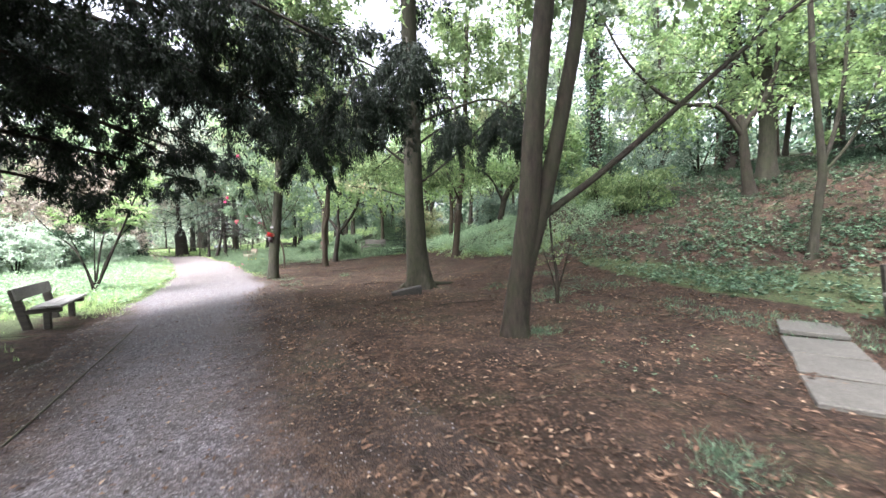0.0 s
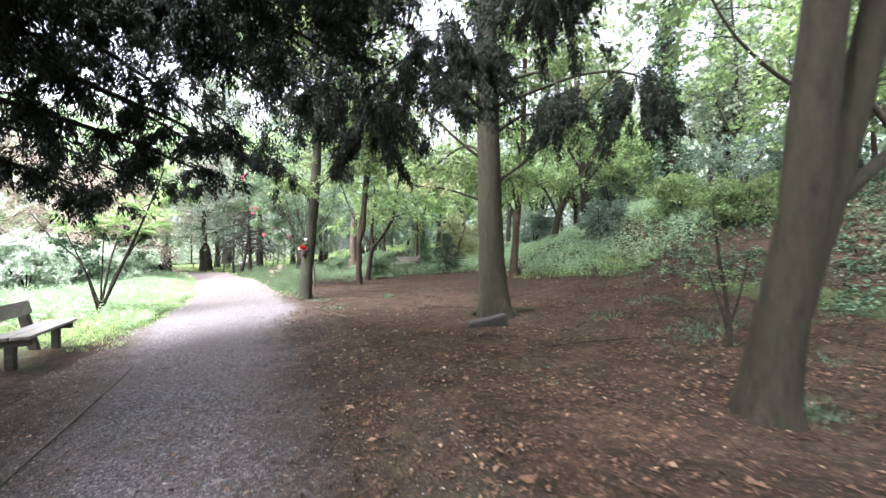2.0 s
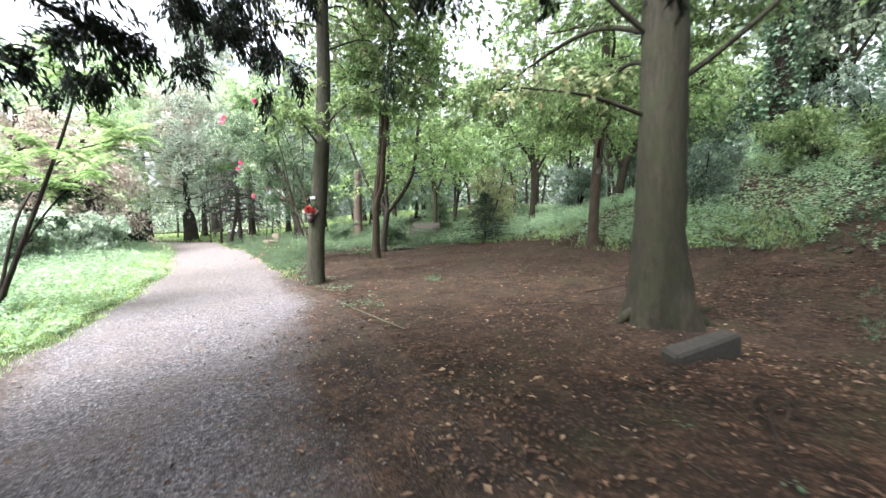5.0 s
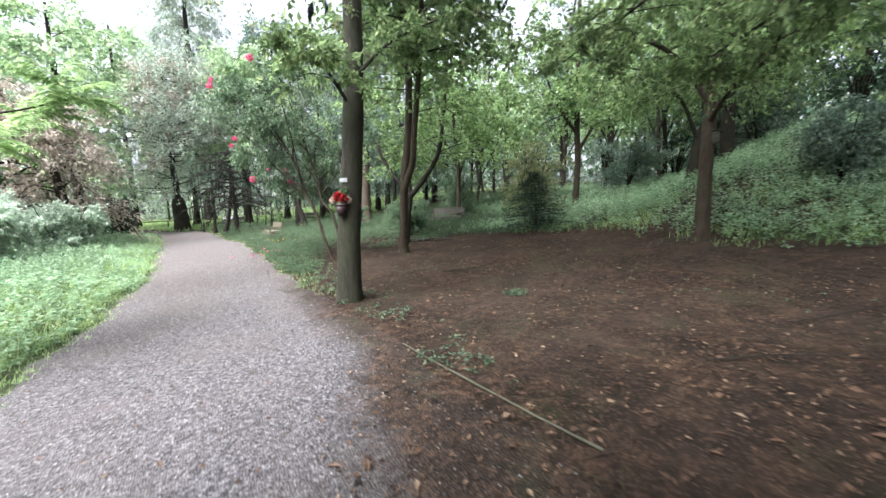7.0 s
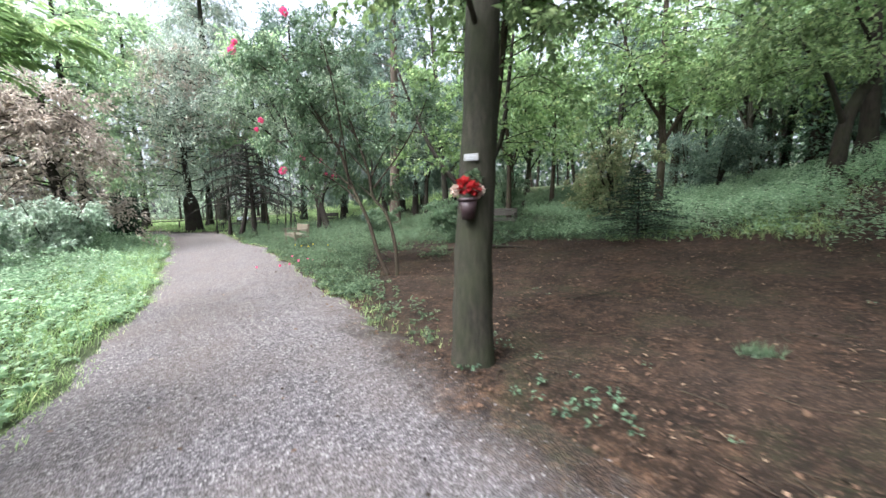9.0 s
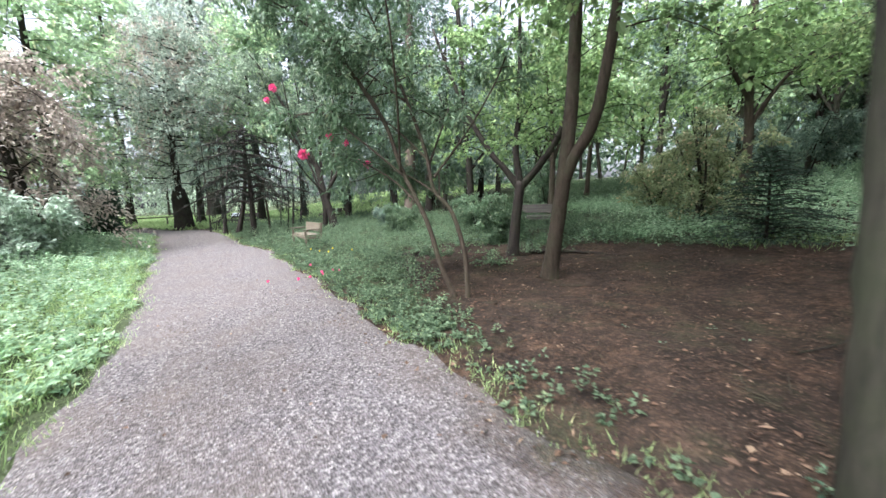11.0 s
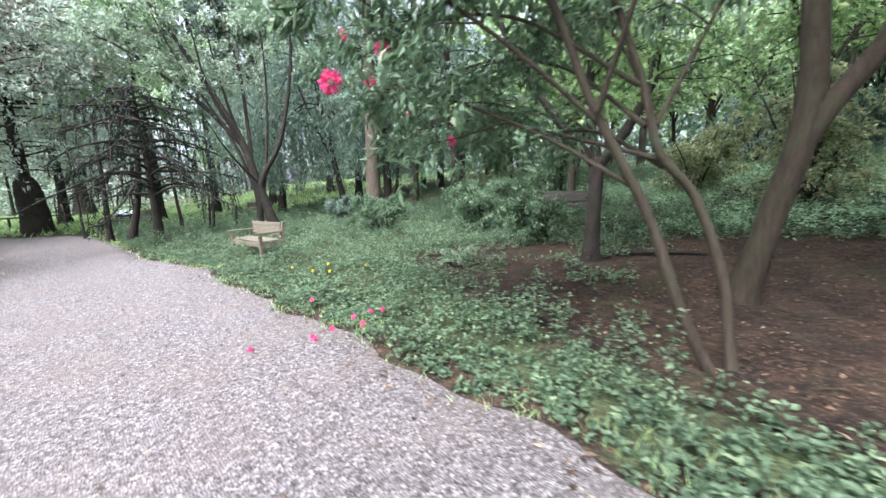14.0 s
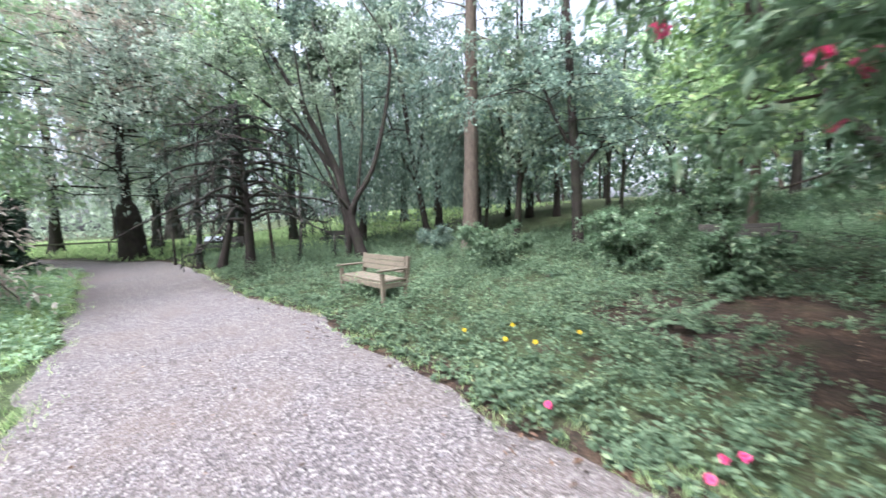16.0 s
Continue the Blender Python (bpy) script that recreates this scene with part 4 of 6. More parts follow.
for i, (x, y, r0, h, lean, bark) in enumerate([(17.3, 3.6, 0.26, 13, 0.3, MAT_BARK_GREEN), (16.4, 13.85, 0.2, 13, -0.3, MAT_BARK_DARK), (13.9, 18.1, 0.13, 11, 0.8, MAT_BARK_BROWN), (11.2, 27.3, 0.17, 11, -0.4, MAT_BARK_DARK)]):
    b = (x, y, gz(x, y))
    tree("woodland_tree", "tall woodland tree with a lean trunk and light green crown", b, [b, (x + lean * 0.2, y, b[2] + 2), (x + lean * 0.3, y + 0.1, b[2] + 4), (x + lean, y + 0.3, b[2] + h)], (r0, r0 * 0.4), bark,
         limbs=[([(x + lean * 0.2, y, b[2] + 2.2), (x + 0.8, y - 0.5, b[2] + 3.4), (x + 1.9, y - 1.2, b[2] + 4.6)], 0.07, 0.02), ([(x + lean * 0.25, y, b[2] + 2.8), (x - 0.7, y + 0.4, b[2] + 4.2), (x - 1.4, y + 0.6, b[2] + 6)], 0.07, 0.02)],
         crowns=[(MAT_MAPLE if i != 3 else MAT_WILLOW, [0, 1, 2], dict(n=60, length=3.0, rise=0.2, droop=0.4, subs=9, per=13, leaf=(0.16, 0.11), fmin=0.28, r=0.025, twig=False))], seed=50 + i, group="woodland trees")
g_base = (14.2, 13.97, gz(14.2, 13.97))
tree("leaning_tree", "leaning dark trunk curving over the ivy bank", g_base, [g_base, (14.35, 13.93, 2.5), (14.6, 13.88, 3.3), (15.1, 13.7, 4.1), (15.9, 13.4, 5.2), (17.5, 13, 8)], (0.17, 0.06), MAT_BARK,
     limbs=[([(14.5, 13.9, 3.0), (13.8, 14.2, 4.4), (12.5, 14.5, 5.0), (11.5, 14.7, 5.1)], 0.07, 0.02)],
     crowns=[(MAT_BEECH, [0, 1], dict(n=55, length=2.2, rise=0.1, droop=0.4, subs=8, per=13, leaf=(0.12, 0.08), fmin=0.35, r=0.018))], seed=56)


def ivy_tree(x, y, r0, h, seed):
    """A trunk wrapped in ivy."""
    b = (x, y, gz(x, y))
    t = tree("ivy_clad_tree", "tall trunk wrapped in dark ivy on the bank", b, [b, (x + 0.05, y, b[2] + h * 0.4), (x + 0.2, y + 0.1, b[2] + h)], (r0, r0 * 0.5), MAT_BARK_DARK,
             crowns=[(MAT_WOODS, [0], dict(n=40, length=3.2, rise=0.2, droop=0.4, subs=9, per=12, leaf=(0.2, 0.13), fmin=0.5, r=0.03, twig=False))], seed=seed, group="ivy-clad trees")
    rg = np.random.default_rng(seed)
    k = 3800
    az, z = rg.uniform(0, 2 * np.pi, k), rg.uniform(0, h * 0.75, k)
    o = np.stack([np.sin(az), np.cos(az), 0 * az], -1)
    P = o * (r0 * (1 - 0.4 * z / h) + rg.exponential(0.12, k))[:, None] + np.stack([0.1 * z / h, 0 * z, z], -1)
    quads_object("ivy", leaf_quads(rg, P, o + rg.normal(0, 0.5, (k, 3)) + DOWN * 0.6, 0.13, 0.12, 0.8, 0.05, 0.1), MAT_IVY, t)


for i, (x, y, r0, h) in enumerate([(16.9, 10.0, 0.3, 13), (21.0, 5.8, 0.38, 15), (19.0, 15.5, 0.25, 12), (24.5, 11, 0.3, 14)]):
    ivy_tree(x, y, r0, h, 60 + i)

# ---- far end of the path ----
# dark buttressed cedar at the bend
k_base = (-0.1, 41.9, gz(-0.1, 41.9))
tree("old_cedar", "old cedar with a swollen near-black lower trunk and grey-green drooping boughs", k_base,
     [k_base, (-0.1, 41.9, k_base[2] + 0.8), (-0.15, 41.9, k_base[2] + 1.9)], (0.45, 0.43), MAT_BARK_DARK,
     limbs=[([(-0.2, 41.9, k_base[2] + 1.7), (-0.2, 41.9, k_base[2] + 4), (-0.2, 42, k_base[2] + 7), (-0.1, 42, k_base[2] + 12)], 0.24, 0.06)],
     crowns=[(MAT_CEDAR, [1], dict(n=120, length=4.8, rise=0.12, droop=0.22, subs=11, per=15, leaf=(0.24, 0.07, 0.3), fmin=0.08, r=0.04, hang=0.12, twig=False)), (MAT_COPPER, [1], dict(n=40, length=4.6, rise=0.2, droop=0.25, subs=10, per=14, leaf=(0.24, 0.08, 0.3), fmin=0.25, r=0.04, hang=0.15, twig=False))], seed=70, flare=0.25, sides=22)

dome = [(-0.15 - 0.02 * k, 41.9, k_base[2] + 1.86 + z) for k, z in enumerate((0, 0.25, 0.45, 0.6, 0.68))]
for k, (r0, r1) in enumerate(((0.43, 0.41), (0.41, 0.36), (0.36, 0.28), (0.28, 0.2))):
    Tubes().add(np.array([dome[k], dome[k + 1]]) - np.array(k_base), r0, r1, 22).object("burr", MAT_BARK_DARK, bpy.data.objects["old_cedar"])

# bare weeping conifer
w_base = (2.74, 32.0, gz(2.74, 32.0))
w = thing("weeping_conifer", Matrix.Translation(w_base), "half-bare weeping conifer with dark arching branches beside the path", "tree")
wr = np.random.default_rng(71)
Tubes().add(smooth_line([(0, 0, -0.1), (0.02, 0.1, 2.0), (0.0, 0.3, 3.4), (0, 0.45, 4.8)], 6), 0.14, 0.03, 10, 0.3, 0.03, wr).object("trunk", MAT_BARK_DARK, w)
P, D = [], []
for i in range(44):
    f = 0.28 + 0.68 * i / 44
    az = i * 2.4 + wr.normal(0, 0.3)
    o = np.array([math.sin(az), math.cos(az), 0])
    s = np.array([math.cos(az), -math.sin(az), 0])
    b = np.array([0, 0.45 * f ** 1.5, 4.8 * f])
    ln = (3.1 - 2.3 * f ** 1.8) * wr.uniform(0.6, 1.2)
    low = -min(b[2] - 0.8, ln * wr.uniform(0.05, 0.38))
    br = smooth_line([b, b + o * ln * 0.35 + s * wr.normal(0, 0.1) + [0, 0, ln * wr.uniform(-0.05, 0.12)], b + o * ln * 0.75 + s * wr.normal(0, 0.22) + [0, 0, low * 0.4], b + o * ln + s * wr.normal(0, 0.3) + [0, 0, low]], 6)
    branch = Tubes().add(br, 0.045, 0.014, 6, 0, 0.06, wr).object("branch", MAT_BARK_DARK, w)
    k = wr.integers(2, len(br), 70)
    P.append(br[k] + wr.normal(0, 0.045, (70, 3)))
    D.append(wr.normal(0, 0.8, (70, 3)) + o)
    for k in range(5):
        q = br[wr.integers(5, len(br))]
        drop = max(0.1, min(q[2] - 0.5, wr.uniform(0.2, 0.8)))
        d = s * wr.normal(0, 0.28) + o * wr.uniform(0.0, 0.3)
        Tubes().add(smooth_line([q, q + d * 0.8 + [0, 0, -drop * 0.2], q + d + [0, 0, -drop]], 3), 0.022, 0.008, 4).object("branchlet", MAT_BARK_DARK, branch)
        u = wr.random(34)[:, None]
        P.append(q + d * u ** 0.5 + u * np.array([0, 0, -drop]) + wr.normal(0, 0.035, (34, 3)))
        D.append(wr.normal(0, 0.7, (34, 3)) + DOWN * 0.8)
quads_object("crown", leaf_quads(wr, np.vstack(P), np.vstack(D), 0.1, 0.026, 0.8), MAT_YEW, w)
# thin props and saplings round it
for i, (x, y, h, r0, lx) in enumerate([(1.75, 34.6, 2.6, 0.09, 0.1), (2.25, 33.9, 2.4, 0.12, 0.5), (3.5, 32.6, 1.9, 0.06, -0.1), (4.3, 32.9, 1.7, 0.04, 0.15), (1.2, 36.8, 2.8, 0.04, 0.0), (4.9, 34.8, 2.6, 0.06, 0.2)]):
    b = (x, y, gz(x, y))
    tree("young_tree", "thin dark stem of a young tree beside the path", b, [b, (x + lx * 0.6, y, b[2] + h * 0.5), (x + lx, y + 0.05, b[2] + h), (x + lx * 1.2, y + 0.2, b[2] + h * 1.8)], (r0, r0 * 0.4), MAT_BARK_DARK if i != 2 else MAT_BARK_BROWN,
         crowns=[(MAT_WILLOW, [0], dict(n=14, length=0.9, rise=0.3, droop=0.4, subs=6, per=9, leaf=(0.1, 0.04), fmin=0.55, r=0.012))], seed=80 + i, group="young stems", sides=8)

# many-stemmed spreading tree
j_base = (6.7, 33.25, gz(6.7, 33.25))
tree("many_stemmed_tree", "spreading tree with several long arching grey stems", j_base, [j_base, (6.38, 33.68, 2.01), (6.09, 34.07, 3.69), (5.27, 34.93, 6.0), (4.43, 35.78, 8.11), (3.7, 36.4, 9.5)], (0.19, 0.035), MAT_BARK_DARK,
     limbs=[([(6.15, 34.0, 3.4), (5.3, 34.8, 4.8), (4.43, 35.55, 5.83), (3.21, 36.6, 7.1), (1.63, 37.9, 8.1)], 0.1, 0.025),
            ([(6.27, 33.6, 0.2), (6.5, 33.55, 2.01), (7.34, 33.12, 3.85), (8.02, 32.97, 7.56), (7.35, 33.69, 9.66)], 0.13, 0.025),
            ([(6.35, 33.7, 1.0), (6.25, 34.2, 3.2), (5.95, 34.9, 5.6), (5.7, 35.4, 8.5)], 0.08, 0.02), ([(6.35, 33.7, 1.4), (5.9, 34.1, 3.4), (5.2, 34.7, 5.2), (4.6, 35.2, 6.6), (4.1, 35.6, 8.2)], 0.07, 0.02), ([(6.48, 33.6, 1.2), (6.85, 33.5, 3.4), (7.15, 33.6, 6.0), (7.2, 33.8, 9)], 0.065, 0.02),
            ([(6.3, 33.8, 2.6), (6.6, 34.6, 4.4), (6.7, 35.2, 7), (6.2, 35.8, 9.5)], 0.09, 0.02), ([(6.1, 34.0, 3.5), (5.2, 34.0, 5.4), (4.8, 33.8, 7.6)], 0.08, 0.02), ([(6.45, 33.6, 1.9), (5.4, 33.2, 3.0), (4.6, 32.8, 4.2)], 0.05, 0.015)],
     crowns=[(MAT_WOODS, [0, 1, 2, 3, 4, 5], dict(n=62, length=2.0, rise=0.3, droop=0.4, subs=8, per=11, leaf=(0.17, 0.08), fmin=0.6, r=0.018, twig=False)),
             (MAT_WOODS, [0, 1, 2, 3, 4], dict(n=30, length=2.2, rise=0.1, droop=0.5, subs=7, per=10, leaf=(0.14, 0.055), fmin=0.55, r=0.018))], seed=90)

# straight red-barked trunk
e_base = (9.95, 30.95, gz(9.95, 30.95))
tree("redwood_tree", "tall straight conifer with banded reddish bark", e_base, [e_base, (10.1, 31.0, 3), (10.3, 31.1, 6), (10.8, 31.4, 15)], (0.3, 0.14), MAT_BARK_RED,
     crowns=[(MAT_WILLOW, [0], dict(n=60, length=3.0, rise=0.1, droop=0.7, subs=9, per=14, leaf=(0.2, 0.06), fmin=0.3, r=0.03, hang=0.5, twig=False))], seed=91)


def willow(x, y, h, rad, seed, mat=MAT_WILLOW):
    """A weeping tree with long hanging strands."""
    b = (x, y, gz(x, y))
    rg = np.random.default_rng(seed)
    t = thing("weeping_tree", Matrix.Translation(b), "weeping tree with long hanging strands of narrow leaves", "tree", "weeping trees")
    Tubes().add(smooth_line([(0, 0, -0.1), (0.1, 0, 2), (0, 0.1, h * 0.7)], 6), 0.22, 0.08, 10, 0.4, 0.03, rg).object("trunk", MAT_BARK_DARK, t)
    wood, P, D = Tubes(), [], []
    for i in range(26):
        az = rg.uniform(0, 2 * np.pi)
        o = np.array([math.sin(az), math.cos(az), 0])
        s = np.array([0, 0, h * rg.uniform(0.4, 0.7)])
        ln = rad * rg.uniform(0.5, 1.0)
        br = smooth_line([s, s + o * ln * 0.5 + [0, 0, h * 0.18], s + o * ln + [0, 0, h * 0.12]], 5)
        wood.add(br, 0.05, 0.015, 5)
        for k in range(9):
            q = br[rg.integers(3, len(br))] + rg.normal(0, 0.25, 3)
            drop = min(q[2] - 1.3, h * rg.uniform(0.25, 0.7))
            m = int(drop * 13) + 4
            u = rg.random(m)[:, None]
            P.append(q + u * np.array([0, 0, -drop]) + rg.normal(0, 0.09, (m, 3)))
            D.append(rg.normal(0, 0.45, (m, 3)) + DOWN)
    wood.object("branchwork", MAT_BARK_DARK, t)
    quads_object("crown", leaf_quads(rg, np.vstack(P), np.vstack(D), 0.24, 0.055, 0.8), mat, t)


for i, (x, y, h, rad) in enumerate([(9.2, 38.5, 9, 3.6), (13.8, 38, 10, 4.0), (12.6, 33.5, 9, 3.0), (17, 34, 10, 3.6)]):
    willow(x, y, h, rad, 100 + i)

# left of the path
def round_tree(name, label, x, y, h, rad, seed, mat, leaf, bark=MAT_BARK, n=80, low=0.2, droop=0.4, r0=0.25, cat="tree", per=14, hang=0.2):
    b = (x, y, gz(x, y))
    return tree(name, label, b, [b, (x + 0.1, y, b[2] + h * 0.3), (x - 0.1, y + 0.1, b[2] + h * 0.65), (x, y, b[2] + h * 0.95)], (r0, r0 * 0.3), bark,
                crowns=[(mat, [0], dict(n=n, length=rad, rise=0.25, droop=droop, subs=10, per=per, leaf=leaf, fmin=low, r=0.035, hang=hang, twig=False))], seed=seed, category=cat)


round_tree("copper_tree", "low spreading tree with feathery copper-brown foliage", -6.2, 31, 7.2, 3.8, 120, MAT_COPPER, (0.2, 0.08, 0.3), n=64, droop=0.55)
round_tree("copper_tree", "spreading tree with faded pinkish-brown foliage", -10.5, 30, 10, 4.5, 121, MAT_COPPER, (0.24, 0.1, 0.3), n=58, droop=0.5)
round_tree("copper_tree", "low rounded tree with faded pinkish-tan foliage", -3.9, 30.6, 6.2, 2.8, 118, MAT_COPPER, (0.2, 0.08, 0.3), n=60, droop=0.5)
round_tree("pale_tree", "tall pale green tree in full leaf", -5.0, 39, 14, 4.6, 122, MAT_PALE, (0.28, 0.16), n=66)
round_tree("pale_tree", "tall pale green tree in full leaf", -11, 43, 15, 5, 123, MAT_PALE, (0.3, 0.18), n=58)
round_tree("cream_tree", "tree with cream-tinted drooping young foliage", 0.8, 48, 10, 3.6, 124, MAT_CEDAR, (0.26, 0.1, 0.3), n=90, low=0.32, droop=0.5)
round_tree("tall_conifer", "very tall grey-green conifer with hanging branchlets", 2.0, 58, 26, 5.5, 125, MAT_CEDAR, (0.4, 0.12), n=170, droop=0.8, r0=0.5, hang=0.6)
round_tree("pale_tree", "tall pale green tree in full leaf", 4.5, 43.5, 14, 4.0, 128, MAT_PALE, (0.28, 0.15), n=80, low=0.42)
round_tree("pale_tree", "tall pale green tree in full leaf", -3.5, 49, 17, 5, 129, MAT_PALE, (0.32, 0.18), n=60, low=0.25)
round_tree("green_tree", "broad green tree at the edge of the wood", 11.5, 45.5, 15, 4.5, 119, MAT_WOODS, (0.3, 0.17), n=80, low=0.42)
round_tree("grey_green_tree", "tall grey-green tree behind the glade", 8.2, 47, 18, 5.2, 117, MAT_WILLOW, (0.3, 0.15), n=95, low=0.36, droop=0.6, hang=0.5)
round_tree("grey_green_tree", "tall grey-green tree behind the glade", 15.5, 44.5, 18, 5.2, 116, MAT_WILLOW, (0.3, 0.15), n=95, low=0.36, droop=0.6, hang=0.5)
round_tree("green_tree", "broad green tree at the edge of the wood", -16, 33, 13, 5, 126, MAT_PALE, (0.28, 0.17), n=58)
round_tree("green_tree", "broad green tree at the edge of the wood", -14, 20, 12, 4.6, 127, MAT_PALE, (0.26, 0.16), n=52)
for i, (x, y, h, rad, mat) in enumerate([(-4.3, 24.5, 2.3, 1.7, MAT_SILVER), (-5.6, 22.0, 2.5, 1.9, MAT_SILVER), (-3.6, 28.2, 2.0, 1.5, MAT_SILVER), (-7.4, 25.8, 3.0, 2.2, MAT_SILVER), (-8.5, 20.5, 2.4, 2.0, MAT_SILVER), (-4.4, 33.5, 2.4, 1.6, MAT_NETTLE),
                                         (-3.0, 36.5, 2.6, 1.3, MAT_FIR), (-6.5, 17.2, 1.9, 1.7, MAT_NETTLE)]):
    shrub("broad_leaved_shrub", "dense broad-leaved shrub with pale glossy leaves beside the path", (x, y, gz(x, y)), h, rad, 130 + i, mat, (0.16, 0.085, 0.25), 90, group="shrubs beside the path")
for i, (x, y, h, rad, mat) in enumerate([(9.6, 24.8, 1.6, 1.2, MAT_RHODO), (12.4, 24.0, 2.4, 1.6, MAT_RHODO), (13.5, 20.3, 2.2, 1.7, MAT_OLIVE), (8.2, 28.2, 1.3, 0.9, MAT_RHODO), (8.9, 31.6, 1.1, 0.8, MAT_WILLOW), (12.5, 10.3, 1.8, 1.3, MAT_WILLOW),
                                         (15.0, 8.6, 1.9, 1.6, MAT_BEECH), (14.2, 6.4, 1.6, 1.4, MAT_BEECH), (19.5, 1.0, 2.4, 2.6, MAT_FIR), (20.5, -1.5, 2.6, 2.4, MAT_FIR), (16.5, 17.5, 2.4, 2.0, MAT_WILLOW), (18.5, 8.2, 2.8, 2.2, MAT_WILLOW), (20.0, 11.5, 3.2, 2.5, MAT_IVY), (18.3, 13.6, 2.4, 2.0, MAT_WILLOW), (21.5, 14.8, 3.4, 2.5, MAT_IVY), (20.5, 7.0, 3.0, 2.3, MAT_IVY), (18.8, 19.5, 2.8, 2.2, MAT_WILLOW), (22.5, 18.5, 3.2, 2.5, MAT_IVY), (7.5, 27.1, 1.0, 0.8, MAT_HERB), (8.9, 22.6, 1.15, 0.95, MAT_RHODO)]):
    shrub("woodland_shrub", "leafy understorey shrub among the trees", (x, y, gz(x, y)), h, rad, 150 + i, mat, (0.11, 0.05), 70, group="understorey shrubs")

# rank of woodland trees behind, four kinds repeated
kinds = []
for k, (mat, r0, h, leaf) in enumerate([(MAT_WOODS, 0.13, 10, (0.22, 0.13)), (MAT_PALE, 0.1, 9, (0.2, 0.12)), (MAT_WILLOW, 0.17, 12, (0.24, 0.13)), (MAT_MAPLE, 0.12, 10, (0.22, 0.14))]):
    kinds.append(tree("wood_tree", "slim woodland tree in light green leaf", (0, 0, 0), [(0, 0, 0), (0.1, 0.05, h * 0.3), (-0.05, 0.15, h * 0.6), (0.2, 0, h)], (r0, r0 * 0.3), (MAT_BARK, MAT_BARK_GREEN, MAT_BARK_DARK, MAT_BARK_BROWN)[k],
                      limbs=[([(0.08, 0.04, h * 0.22), (0.7, 0.3, h * 0.38), (1.2, 0.5, h * 0.6)], r0 * 0.5, 0.02), ([(0.05, 0.06, h * 0.28), (-0.6, -0.2, h * 0.42), (-1.0, -0.5, h * 0.66)], r0 * 0.5, 0.02)],
                      crowns=[(mat, [0, 1, 2], dict(n=42, length=h * 0.25, rise=0.25, droop=0.4, subs=8, per=10, leaf=leaf, fmin=0.32, r=0.022, twig=False))], seed=200 + k, group="woodland behind the path", sides=9))
wr = np.random.default_rng(12)
spots = []


def place(x0, x1, y0, y1, n, gap, keep=lambda x, y: True):
    for _ in range(n * 8):
        if n <= 0:
            break
        x, y = wr.uniform(x0, x1), wr.uniform(y0, y1)
        if keep(x, y) and all((x - a) ** 2 + (y - b) ** 2 > gap * gap for a, b in spots):
            spots.append((x, y))
            n -= 1


place(11.5, 24, 22, 37, 16, 2.6)
place(18.5, 30, -6, 22, 30, 2.0)
place(20, 36, 18, 48, 12, 2.6)
place(-34, -17, 6, 50, 8, 3.4)
place(-12, 20, 64, 74, 12, 3.0)
for i, (x, y) in enumerate(spots):
    src = kinds[i % 4]
    m = pose(x, y, gz(x, y) - 0.1, wr.normal(0, 3), wr.normal(0, 3), wr.uniform(0, 360))
    if i < 4:
        src.matrix_basis = m
    else:
        copy_thing(src, m)

# far woods that close the view all round
fr = np.random.default_rng(33)
n = 34000
az = fr.uniform(0, 2 * np.pi, n)
dist = fr.uniform(38, 62, n)
cx, cy = 5.0, 20.0
x, y = cx + np.sin(az) * dist, cy + np.cos(az) * dist * 1.1
open_lawn = (y > 36) & (np.abs(x - 4) < 20)
y = y + np.where(open_lawn, 26.0, 0.0)
top = (12 + 5 * np.sin(az * 7) + 3 * np.sin(az * 17 + 1)) * (1 - 0.5 * sm(0.1, 0.7, -np.sin(az)))
z = ground(x, y) - 0.2 + fr.random(n) ** 1.1 * (top + 1.4)
P = np.stack([x, y, z], -1)
# right-hand woods in the dark ivy leaf colour, which stands for their shade
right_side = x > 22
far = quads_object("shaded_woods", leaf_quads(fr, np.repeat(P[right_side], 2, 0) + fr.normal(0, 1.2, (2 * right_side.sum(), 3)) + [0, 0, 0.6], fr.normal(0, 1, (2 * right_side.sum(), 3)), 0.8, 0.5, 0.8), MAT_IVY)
tagged(far, "mass of woodland on top of the bank, leaf colour darkened for shade", "woods", "", "stuff")
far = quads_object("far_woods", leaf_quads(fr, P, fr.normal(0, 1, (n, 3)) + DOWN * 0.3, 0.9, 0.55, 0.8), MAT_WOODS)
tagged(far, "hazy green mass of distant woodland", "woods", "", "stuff")

